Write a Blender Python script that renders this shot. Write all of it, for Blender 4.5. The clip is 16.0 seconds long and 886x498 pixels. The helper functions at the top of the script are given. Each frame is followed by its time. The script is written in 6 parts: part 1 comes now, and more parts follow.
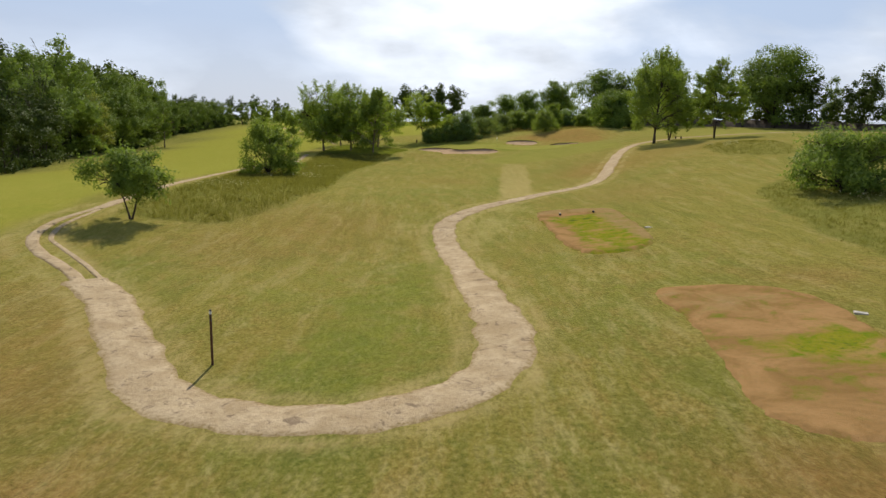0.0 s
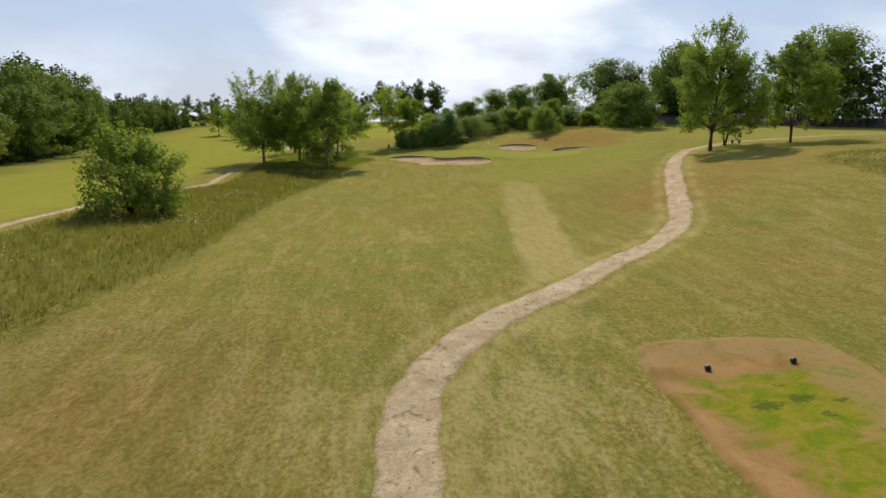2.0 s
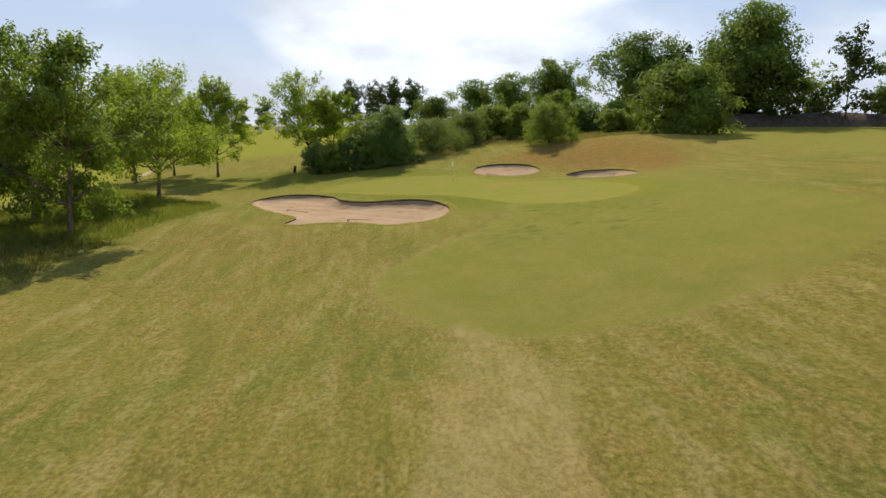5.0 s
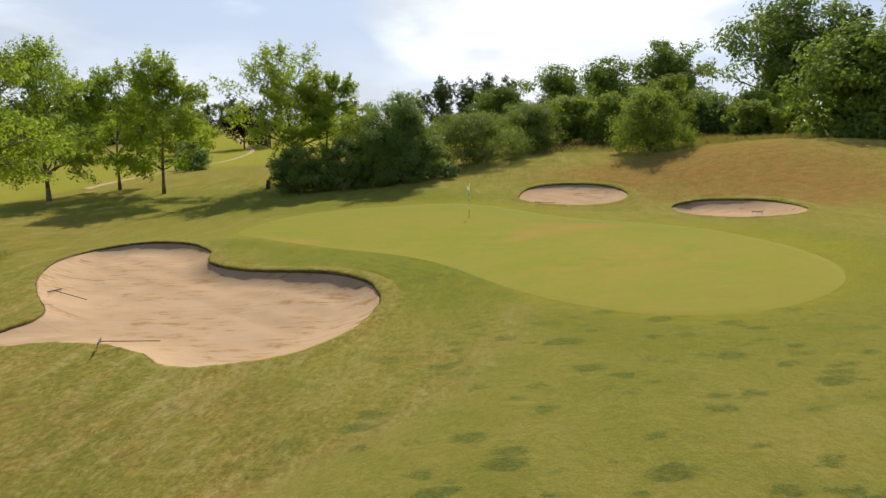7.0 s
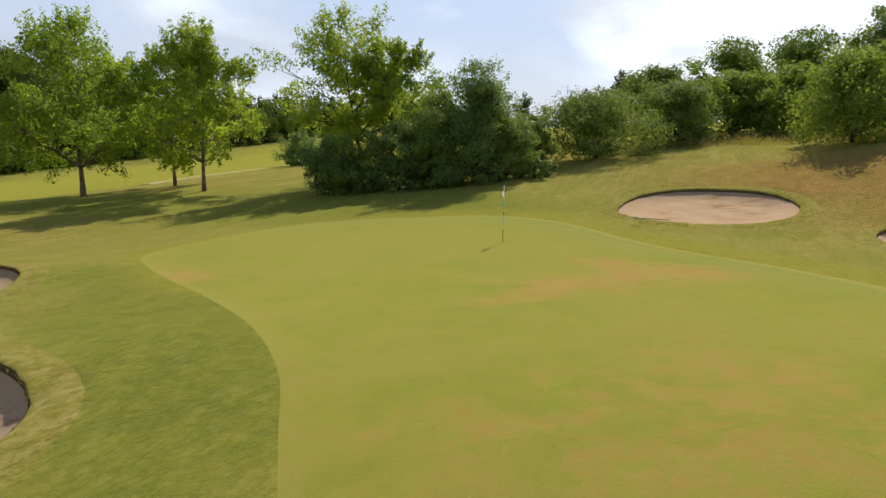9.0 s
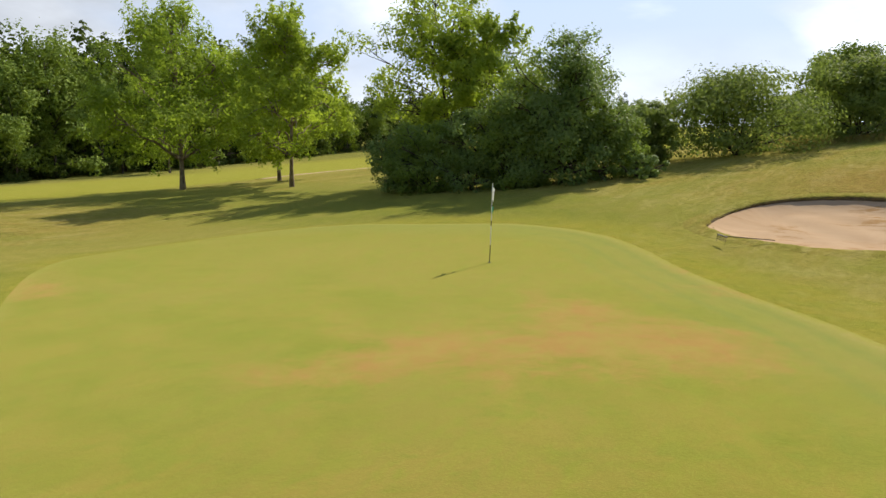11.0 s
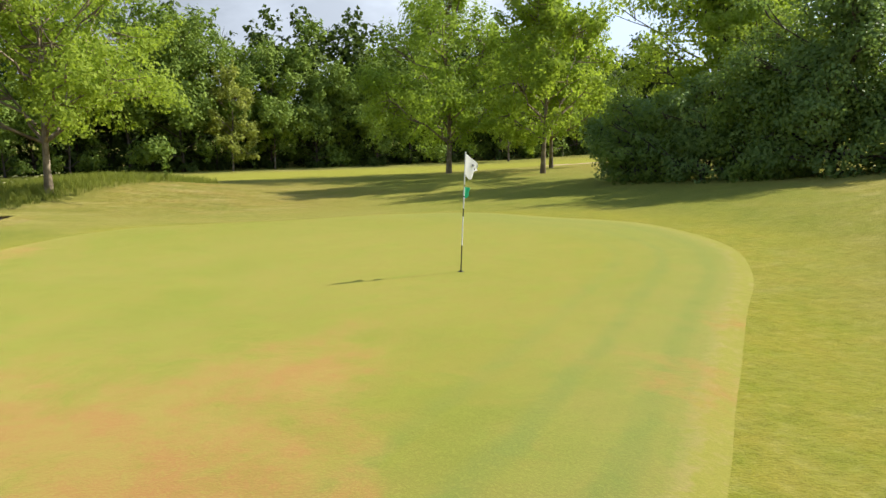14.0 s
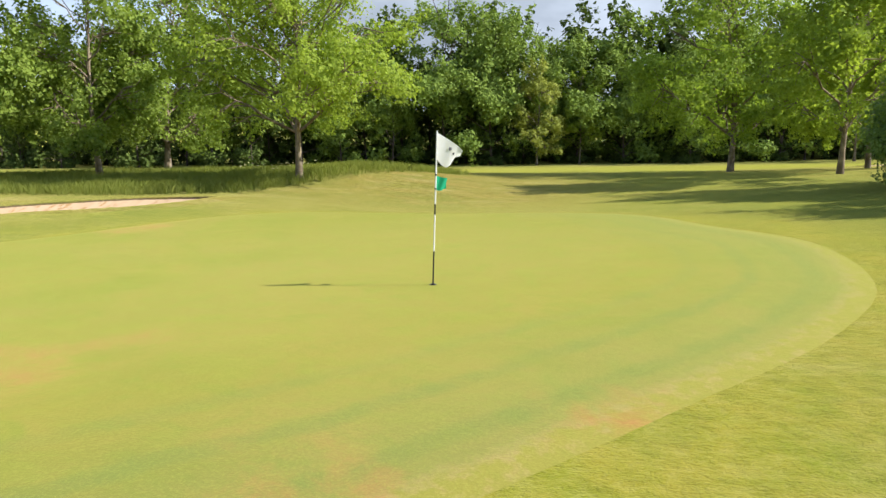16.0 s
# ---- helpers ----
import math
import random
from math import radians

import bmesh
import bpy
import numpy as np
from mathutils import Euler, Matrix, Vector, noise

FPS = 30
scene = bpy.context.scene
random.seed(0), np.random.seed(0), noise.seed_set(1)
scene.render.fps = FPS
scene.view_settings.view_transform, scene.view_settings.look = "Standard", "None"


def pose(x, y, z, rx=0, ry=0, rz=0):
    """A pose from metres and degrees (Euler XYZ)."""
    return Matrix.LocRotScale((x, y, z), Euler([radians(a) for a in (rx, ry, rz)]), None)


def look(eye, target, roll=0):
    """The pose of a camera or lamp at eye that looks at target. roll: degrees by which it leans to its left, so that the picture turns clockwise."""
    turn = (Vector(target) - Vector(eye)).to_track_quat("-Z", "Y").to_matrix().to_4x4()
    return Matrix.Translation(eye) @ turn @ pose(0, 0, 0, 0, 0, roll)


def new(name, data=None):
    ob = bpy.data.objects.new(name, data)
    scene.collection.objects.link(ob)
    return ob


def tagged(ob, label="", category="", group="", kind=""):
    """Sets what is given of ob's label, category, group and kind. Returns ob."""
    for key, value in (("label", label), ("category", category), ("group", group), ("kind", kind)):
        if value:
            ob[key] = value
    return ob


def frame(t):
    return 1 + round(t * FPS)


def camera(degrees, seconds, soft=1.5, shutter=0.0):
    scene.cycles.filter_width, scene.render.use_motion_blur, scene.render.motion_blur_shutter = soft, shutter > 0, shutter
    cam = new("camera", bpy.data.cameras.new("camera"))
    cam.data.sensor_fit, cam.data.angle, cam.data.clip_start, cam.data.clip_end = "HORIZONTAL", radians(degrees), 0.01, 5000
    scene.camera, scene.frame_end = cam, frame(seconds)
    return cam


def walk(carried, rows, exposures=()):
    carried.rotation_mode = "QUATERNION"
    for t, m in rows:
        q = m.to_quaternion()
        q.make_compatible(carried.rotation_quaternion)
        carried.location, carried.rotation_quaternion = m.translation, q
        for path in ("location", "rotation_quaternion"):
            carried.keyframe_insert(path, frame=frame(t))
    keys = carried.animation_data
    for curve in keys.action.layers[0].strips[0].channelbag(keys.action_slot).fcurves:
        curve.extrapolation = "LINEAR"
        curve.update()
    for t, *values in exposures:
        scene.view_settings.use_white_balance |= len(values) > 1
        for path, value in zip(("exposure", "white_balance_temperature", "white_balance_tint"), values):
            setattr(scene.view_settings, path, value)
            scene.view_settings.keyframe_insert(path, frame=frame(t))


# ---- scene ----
cam = camera(63.2, 16.0)
PATH = [
    (0, (-0.798, 0.575, 5.709), (-0.756, 2.544, 5.359), 2.1),
    (0.5, (-0.393, 8.523, 5.674), (-0.342, 10.492, 5.324), 1.9),
    (1, (-0.117, 17.565, 5.731), (-0.056, 19.533, 5.38), 1.7),
    (1.5, (0.128, 27.451, 5.901), (0.2, 29.418, 5.549), 1.5),
    (2, (0.361, 37.677, 6.073), (0.453, 39.644, 5.721), 1.6),
    (2.5, (1.09, 48.606, 6.294), (1.2, 50.572, 5.939), 1.4),
    (3, (2.038, 59.381, 6.273), (2.166, 61.346, 5.922), 1.5),
    (3.5, (3.677, 70.603, 6.357), (3.815, 72.568, 6.008), 1.2),
    (4, (5.572, 81.455, 6.38), (5.712, 83.419, 6.033), 1.0),
    (6.5, (17.199, 129.079, 6.152), (17.118, 131.049, 5.814), 1.1),
    (7, (18.61, 136.19, 5.961), (18.417, 138.151, 5.619), 1.2),
    (7.5, (19.918, 142.554, 5.66), (19.59, 144.496, 5.314), 1.2),
    (8, (21.32, 147.963, 5.368), (20.877, 149.881, 5.019), 1.1),
    (8.5, (22.541, 152.039, 5.009), (21.968, 153.923, 4.66), 1.1),
    (9, (23.412, 155.261, 4.676), (22.721, 157.105, 4.327), 1.1),
    (11.5, (26.965, 167.842, 3.849), (25.682, 169.334, 3.49), 0.8),
    (12, (27.359, 169.78, 3.682), (25.958, 171.161, 3.319), 0.7),
    (12.5, (27.613, 171.565, 3.49), (26.101, 172.822, 3.124), 0.6),
    (13, (27.731, 173.492, 3.284), (26.107, 174.599, 2.915), 0.5),
    (13.5, (27.776, 175.225, 3.089), (26.057, 176.178, 2.717), 0.5),
    (14, (27.663, 177.055, 2.986), (25.861, 177.835, 2.607), 0.2),
    (14.5, (27.342, 178.883, 2.832), (25.463, 179.453, 2.453), -0.0),
    (15, (27.07, 180.461, 2.757), (25.137, 180.806, 2.375), -0.2),
    (15.5, (26.586, 181.898, 2.661), (24.626, 182.019, 2.278), -0.4),
    (16, (25.943, 183.333, 2.558), (23.983, 183.222, 2.173), -0.6),
]
walk(cam, [(t, look(eye, target, roll)) for t, eye, target, roll in PATH],
     exposures=[(0.0, 0.0, 6500, 10), (4.0, 0.05, 6450, 10), (7.0, 0.18, 6700, 10), (9.0, 0.2, 6600, 10), (12.5, 0.60, 6600, 10), (14.0, 0.76, 6250, 9), (16.0, 0.88, 6050, 9)])

# ---- light ----
SUN_AZ = radians(1.0)      # from north (+y) towards east
SUN_EL = radians(40.0)
world = bpy.data.worlds.new("world")
scene.world = world
world.use_nodes = True
wt = world.node_tree
bg = wt.nodes["Background"]


def sky_nodes():
    n, l = wt.nodes, wt.links
    sky = n.new("ShaderNodeTexSky")
    sky.sky_type = "NISHITA"
    sky.sun_disc = False
    sky.sun_elevation, sky.sun_rotation = SUN_EL, SUN_AZ
    sky.air_density, sky.dust_density, sky.ozone_density = 1.0, 0.4, 2.0
    tc = n.new("ShaderNodeTexCoord")
    sep = n.new("ShaderNodeSeparateXYZ")
    l.new(tc.outputs["Generated"], sep.inputs[0])
    up = n.new("ShaderNodeMath"); up.operation = "MAXIMUM"; up.inputs[1].default_value = 0.0
    l.new(sep.outputs["Z"], up.inputs[0])
    comb = n.new("ShaderNodeMapping")
    comb.inputs["Scale"].default_value = (1.0, 1.0, 2.6)
    l.new(tc.outputs["Generated"], comb.inputs["Vector"])
    big = n.new("ShaderNodeTexNoise")
    big.inputs["Scale"].default_value = 2.3
    big.inputs["Detail"].default_value = 9.0
    big.inputs["Roughness"].default_value = 0.52
    big.inputs["Distortion"].default_value = 0.35
    l.new(comb.outputs[0], big.inputs["Vector"])
    veil = big.outputs["Fac"]
    for az, el, wide, gain in ((3, 12, 17, 0.20), (-21, 9, 13, -0.22), (21, 7, 10, -0.14), (-75, 10, 34, 0.15)):
        side = n.new("ShaderNodeVectorMath"); side.operation = "DOT_PRODUCT"
        side.inputs[1].default_value = (math.sin(radians(az)) * math.cos(radians(el)), math.cos(radians(az)) * math.cos(radians(el)), math.sin(radians(el)))
        l.new(tc.outputs["Generated"], side.inputs[0])
        near = n.new("ShaderNodeMapRange"); near.interpolation_type = "SMOOTHSTEP"
        near.inputs["From Min"].default_value, near.inputs["From Max"].default_value = math.cos(radians(wide)), math.cos(radians(wide * 0.25))
        near.inputs["To Min"].default_value, near.inputs["To Max"].default_value = 0.0, gain
        l.new(side.outputs["Value"], near.inputs["Value"])
        add = n.new("ShaderNodeMath"); add.operation = "ADD"
        l.new(veil, add.inputs[0]); l.new(near.outputs[0], add.inputs[1])
        veil = add.outputs[0]
    ramp = n.new("ShaderNodeValToRGB")
    ramp.color_ramp.elements[0].position, ramp.color_ramp.elements[1].position = 0.38, 0.58
    l.new(veil, ramp.inputs[0])
    fine = n.new("ShaderNodeTexNoise")
    fine.inputs["Scale"].default_value = 4.5
    fine.inputs["Detail"].default_value = 8.0
    l.new(comb.outputs[0], fine.inputs["Vector"])
    shade = n.new("ShaderNodeMapRange")
    shade.inputs["From Min"].default_value, shade.inputs["From Max"].default_value = 0.38, 0.64
    shade.inputs["To Min"].default_value, shade.inputs["To Max"].default_value = 7.0, 12.0
    l.new(fine.outputs["Fac"], shade.inputs["Value"])
    cloud = n.new("ShaderNodeMix"); cloud.data_type = "RGBA"; cloud.blend_type = "MULTIPLY"
    cloud.inputs["Factor"].default_value = 1.0
    cloud.inputs["A"].default_value = (0.94, 1.0, 1.09, 1)
    toward = n.new("ShaderNodeVectorMath"); toward.operation = "DOT_PRODUCT"
    toward.inputs[1].default_value = (math.sin(SUN_AZ) * math.cos(SUN_EL), math.cos(SUN_AZ) * math.cos(SUN_EL), math.sin(SUN_EL))
    l.new(tc.outputs["Generated"], toward.inputs[0])
    glare = n.new("ShaderNodeMapRange")
    glare.inputs["From Min"].default_value, glare.inputs["From Max"].default_value = 0.05, 0.86
    glare.inputs["To Min"].default_value, glare.inputs["To Max"].default_value = 0.36, 1.08
    l.new(toward.outputs["Value"], glare.inputs["Value"])
    lit = n.new("ShaderNodeMath"); lit.operation = "MULTIPLY"
    l.new(shade.outputs[0], lit.inputs[0]); l.new(glare.outputs[0], lit.inputs[1])
    l.new(lit.outputs[0], cloud.inputs["B"])
    mix = n.new("ShaderNodeMix"); mix.data_type = "RGBA"
    fac = n.new("ShaderNodeMath"); fac.operation = "MULTIPLY"; fac.inputs[1].default_value = 0.88
    thin = n.new("ShaderNodeMapRange")
    thin.inputs["From Min"].default_value, thin.inputs["From Max"].default_value = 0.2, 0.6
    thin.inputs["To Min"].default_value, thin.inputs["To Max"].default_value = 1.0, 0.18
    l.new(up.outputs[0], thin.inputs["Value"])
    cover = n.new("ShaderNodeMath"); cover.operation = "MULTIPLY"
    l.new(ramp.outputs["Color"], cover.inputs[0]); l.new(thin.outputs[0], cover.inputs[1])
    l.new(cover.outputs[0], fac.inputs[0])
    low = n.new("ShaderNodeMapRange")
    low.inputs["From Min"].default_value, low.inputs["From Max"].default_value = 0.0, 0.12
    low.inputs["To Min"].default_value, low.inputs["To Max"].default_value = 0.7, 0.0
    l.new(up.outputs[0], low.inputs["Value"])
    top = n.new("ShaderNodeMath"); top.operation = "MAXIMUM"
    l.new(fac.outputs[0], top.inputs[0]); l.new(low.outputs[0], top.inputs[1])
    l.new(top.outputs[0], mix.inputs["Factor"])
    # thin grey-blue veil between the clouds, low over the land
    haze = n.new("ShaderNodeMix"); haze.data_type = "RGBA"
    haze.inputs["B"].default_value = (5.0, 5.9, 7.9, 1)
    depth = n.new("ShaderNodeMapRange")
    depth.inputs["From Min"].default_value, depth.inputs["From Max"].default_value = 0.1, 0.45
    depth.inputs["To Min"].default_value, depth.inputs["To Max"].default_value = 0.85, 0.0
    l.new(up.outputs[0], depth.inputs["Value"])
    l.new(depth.outputs[0], haze.inputs["Factor"])
    l.new(sky.outputs[0], haze.inputs["A"])
    l.new(haze.outputs["Result"], mix.inputs["A"])
    l.new(cloud.outputs["Result"], mix.inputs["B"])
    l.new(mix.outputs["Result"], bg.inputs["Color"])
    bg.inputs["Strength"].default_value = 0.1


sky_nodes()
sun = new("sun", bpy.data.lights.new("sun", "SUN"))
sun.data.energy = 5.0
sun.data.angle = radians(0.6)
sun.data.color = (1.0, 0.92, 0.79)
sun.matrix_world = look((100 * math.sin(SUN_AZ) * math.cos(SUN_EL), 100 * math.cos(SUN_AZ) * math.cos(SUN_EL), 100 * math.sin(SUN_EL)), (0, 0, 0))

# ---- terrain ----
BROAD = [(-90, 200, -0.31, 50), (-60, 90, 1.22, 45), (60, 230, 1.66, 50), (-60, 330, -4.27, 80), (20, 330, 4.22, 90), (-90, 450, 8.12, 120),
         (80, 90, 2.09, 50), (50, 20, -0.59, 40), (-30, 0, -0.6, 40), (-8, 25, -1.01, 25), (-22, 70, 2.87, 25), (0, 95, -2.77, 30)]
KNOLLS = [(12, 55, 0.12, 22), (28, 80, -0.53, 25), (30, 115, 1.87, 25), (48, 135, 1.13, 25), (8, 130, -2.68, 28), (-18, 155, 1.94, 22),
          (15, 165, -0.8, 22), (-10, 190, -1.05, 20), (18, 195, -0.29, 14), (40, 195, -0.52, 16), (28, 212, 0.5, 16), (-25, 205, 0.67, 25),
          (41, 199, 1.45, 8), (28, 191, -1.4, 7), (36, 181, -0.85, 8), (-6, 53, -2.17, 13), (37, 92, 2.01, 12), (-19, 113, 1.85, 15),
          (20, 95, -0.87, 12), (50, 132, -0.45, 9), (15.7, 181, -0.12, 6), (1.5, 172, 0.35, 4.5), (-10, 183, -0.7, 7), (11.2, 165.7, 0.5, 2.8), (-18, 176.5, 0.9, 4.5), (-1.4, 173.4, 0.2, 2.4), (4.9, 169, 0.12, 1.8)]


def terrain(x, y):
    """Height of the land, hill by hill."""
    x, y = np.asarray(x, float), np.asarray(y, float)
    z = 9.0 * np.tanh((x - 14) / 120) - 0.6
    for a, b, h, r in BROAD + KNOLLS:
        z = z + h * np.exp(-((x - a) ** 2 + (y - b) ** 2) / (2 * r * r))
    return z


def tz(x, y):
    return float(terrain(x, y))


# ---- outlines of the plan (metres) ----
def closed(pts, n=6):
    """A smooth closed curve through the corners."""
    p = np.array(pts, float)
    out = []
    k = len(p)
    for i in range(k):
        a, b, c, d = p[i - 1], p[i], p[(i + 1) % k], p[(i + 2) % k]
        for s in np.arange(n) / n:
            out.append(0.5 * (2 * b + (c - a) * s + (2 * a - 5 * b + 4 * c - d) * s * s + (3 * b - a - 3 * c + d) * s ** 3))
    return np.array(out)


def open_curve(pts, n=8):
    p = np.array(pts, float)
    p = np.vstack([2 * p[0] - p[1], p, 2 * p[-1] - p[-2]])
    out = []
    for i in range(1, len(p) - 2):
        a, b, c, d = p[i - 1:i + 3]
        for s in np.arange(n) / n:
            out.append(0.5 * (2 * b + (c - a) * s + (2 * a - 5 * b + 4 * c - d) * s * s + (3 * b - a - 3 * c + d) * s ** 3))
    out.append(p[-2])
    return np.array(out)


def inside(px, py, poly):
    """Signed distance to a closed curve, positive inside."""
    px, py = np.asarray(px, float), np.asarray(py, float)
    best = np.full(px.shape, 1e9)
    odd = np.zeros(px.shape, bool)
    q = np.asarray(poly)
    for a, b in zip(q, np.roll(q, -1, axis=0)):
        d = b - a
        s = np.clip(((px - a[0]) * d[0] + (py - a[1]) * d[1]) / max(d @ d, 1e-9), 0, 1)
        best = np.minimum(best, np.hypot(px - a[0] - s * d[0], py - a[1] - s * d[1]))
        if a[1] != b[1]:
            odd ^= ((a[1] > py) != (b[1] > py)) & (px < a[0] + (py - a[1]) * d[0] / d[1])
    return np.where(odd, best, -best)


GREEN = closed([(4.4, 175.6), (2.2, 178), (1.4, 181.3), (2.2, 185), (5.3, 187.6), (9.5, 188.4), (12.6, 189.1), (16.0, 188.5), (18.2, 187.0), (20.2, 184.8), (22.5, 182.3),
                (25.1, 179.3), (27.9, 174.4), (29.4, 168), (29.8, 163.5), (29.2, 160.3), (27.6, 158.2), (25.6, 157.3), (23.6, 157.6), (21.8, 158.8),
                (19.7, 161.1), (18, 163.6), (16, 166.6), (13.3, 169.4), (10, 172), (7, 173.8)])
SAND_A = closed([(1.2, 157), (1.6, 160), (-0.6, 162.9), (-2.4, 165.6), (-3.8, 169.2), (-3.4, 171.9), (-1.5, 173.2), (1.4, 172.7), (3.4, 170.7), (4.7, 167.9),
                 (7.2, 166.4), (9.7, 165.2), (12.1, 164.2), (13.35, 163.0), (13.95, 160.9), (13.6, 158), (12.3, 155.8), (10.2, 154.9), (8.8, 155),
                 (7.6, 156), (6, 156.8), (4, 157), (2.4, 156.5)])
SAND_B = closed([(18.9, 192.4), (19.5, 195.6), (21.5, 197.3), (24.5, 197.2), (26.6, 195.8), (27.4, 193.7), (26.9, 192.2), (25.4, 191), (23, 190.2),
                 (20.7, 190.3), (19.4, 191.1)])
SAND_C = closed([(29.6, 188), (31.2, 189.2), (33.5, 187.8), (35.6, 185), (36.1, 181), (34.4, 179), (31.6, 180), (30, 184)])
TEE_A = closed([(8.6, 61.4), (11, 62), (14.3, 60.7), (14.5, 56), (14.3, 51.4), (13.7, 46.8), (12.2, 44.5), (9.9, 44.2), (8.9, 45.6), (8.5, 49), (8.5, 54)])
TEE_B = closed([(10.2, 33.4), (14.3, 33), (15.9, 30.2), (15.6, 26), (14.8, 22), (13, 18.5), (11.1, 17.6), (9.6, 18.3), (8.9, 20), (9.3, 23.1), (9.9, 28)])
ROUGH_W = closed([(-17.8, 56), (-14.8, 61.5), (-13.0, 70), (-11.6, 78), (-12.6, 95), (-12.4, 109), (-11.0, 126), (-10.2, 136), (-9.2, 148), (-8.3, 158),
                  (-6.8, 163), (-6.2, 167), (-8.2, 171), (-14, 175), (-19, 180), (-24, 181), (-23.5, 160), (-24, 145), (-23, 125), (-26.5, 110), (-27, 96), (-25.5, 83),
                  (-25.2, 65), (-25, 57)], 4)
ROUGH_E = closed([(28, 63), (24.6, 50), (23.2, 41), (22.9, 36), (23, 25), (40, 20), (50, 40), (48, 65), (38, 72), (32, 69)], 4)
ROUGH_P = closed([(34.6, 88.7), (37.6, 84), (41.5, 84), (44, 91), (45, 100), (43.8, 107), (39.5, 106), (36, 98.5)], 4)
ROUGH_N = closed([(14, 216.5), (19, 214), (25, 213.2), (31, 207.5), (36, 204.5), (44, 204), (50, 212), (52, 235), (30, 235), (15, 228)], 4)
STRIP = np.array([(12.3, 130), (15.6, 123.5), (14.8, 118.5), (12.8, 97.7), (11.3, 86.5), (10.2, 75.6), (6.2, 71), (7.6, 87.1), (8.9, 98.9), (11, 120.2)])
CART_PATH = open_curve([(-19.2, 38.9), (-18.2, 37.6), (-16.4, 35.1), (-13, 29.1), (-10.9, 25.1), (-9, 22.7), (-6.7, 21.2), (-4.6, 20.6), (-2.6, 20.7),
                        (-0.6, 21.6), (1.1, 23.3), (2.2, 25.9), (2.4, 29.2), (2.1, 34.3), (1.5, 42.3), (0.7, 50.9), (0.4, 57), (1.2, 61.7), (3.5, 66),
                        (7.5, 70.5), (11.7, 76.4), (17, 83.5), (20.8, 91), (24.4, 102), (29.6, 117.5), (33.8, 127.5), (38, 135.5), (42.5, 139.5),
                        (48, 142), (56, 141), (66, 139), (80, 143), (100, 150)])
OUTER_RUT = open_curve([(-18.6, 37.4), (-20.4, 39.9), (-22.5, 42.2), (-24.7, 44.5), (-26.4, 46.9), (-27.2, 48.9), (-27.7, 51.3), (-27.8, 53.8), (-27.5, 56.3), (-27.2, 58.6)])
INNER_RUT = open_curve([(-17.8, 38.2), (-20.4, 41.7), (-23.0, 44.7), (-24.6, 46.5), (-25.7, 47.9), (-26.5, 50.2), (-26.9, 52.6), (-26.9, 55.2), (-26.9, 57.8)])
WEST_TRACK = open_curve([(-27.1, 58), (-26.8, 65), (-26.8, 73), (-27.5, 83), (-28.6, 96), (-27.5, 112),
                         (-24.5, 125), (-25.3, 134), (-25.8, 141), (-26.2, 150)])
FAR_TRACK = open_curve([(-28.6, 211), (-29.5, 215), (-32, 228), (-36, 250), (-38, 275), (-50, 320), (-75, 375), (-95, 430)])


APRON = closed([(19.2, 160.0), (18.8, 157.6), (18.3, 155.4), (17.2, 152.6), (15.2, 149.6), (11.6, 144.6), (9.0, 139.6), (9.2, 134.6), (11.4, 129.8), (15.0, 126.8),
                (19.6, 126.6), (26, 128.8), (33, 134), (36.5, 142), (36, 152), (33.5, 161), (31, 166), (24, 166)], 4)
# places in the grass: x, y, half widths, strength
# fresh turf; the two widest spots put green into the tree shade
LUSH_AND_SHADE = [(-3, 28, 3.4, 6.5, 0.8), (-5.5, 25, 2.2, 2.6, 0.7), (-0.5, 25, 1.4, 3.2, 0.6), (-3.5, 18.5, 3.5, 1.0, 0.5), (-11, 21.2, 1.4, 1.6, 0.5), (-0.6, 54, 0.7, 7, 0.6),
        (-3.8, 54, 1.0, 3, 0.4), (18.4, 110.5, 3.2, 5, 1.0), (7.8, 112, 1.6, 9, 0.7), (7.0, 88, 1.2, 10, 0.7), (3.8, 110, 2.2, 5, 0.4), (15.7, 96.5, 1.6, 5, 0.5),
        (17.4, 153.9, 1.2, 0.9, 0.9), (10, 169.4, 3.4, 2.6, 1.0), (14.6, 165.2, 3.6, 3.6, 1.2), (25.6, 189, 2.4, 1.3, 0.9), (-14, 197, 17, 8, 1.1), (6, 195, 8, 5, 1.1), (-8, 165, 5, 8, 0.4)]
BROWN = [(-14.2, 23.2, 2.6, 4, 1.0), (-19.5, 34.0, 3.2, 5, 1.3), (-10.6, 17.6, 2.2, 1.8, 0.5), (9.4, 15.6, 2.6, 1.8, 1.5), (7.2, 17.8, 1.3, 1.5, 0.4), (15, 36.4, 2.6, 1.1, 0.6),
         (18.6, 33.8, 3, 1.4, 0.7), (-16.5, 50.5, 3.6, 4.5, 1.1), (-11, 49, 3.2, 3.6, 0.9), (-13.8, 44, 3, 3.5, 0.6), (-7.6, 51.4, 0.9, 1.6, 0.6), (5, 45, 1.2, 2.4, 0.5), (10.8, 42.9, 3.0, 1.0, 1.4),
         (1.9, 104, 2.8, 3, 0.5), (-5, 89.4, 3, 5, 0.5), (-9.6, 97, 2.2, 8, 0.6), (16.8, 88, 1.8, 5, 1.4), (22, 77, 5, 8, 0.8), (16.5, 68, 3, 4, 0.5), (-7.5, 65, 3, 5, 0.6), (20.5, 99, 2.6, 6, 1.1), (-20.4, 40.8, 0.9, 1.2, 1.6)]
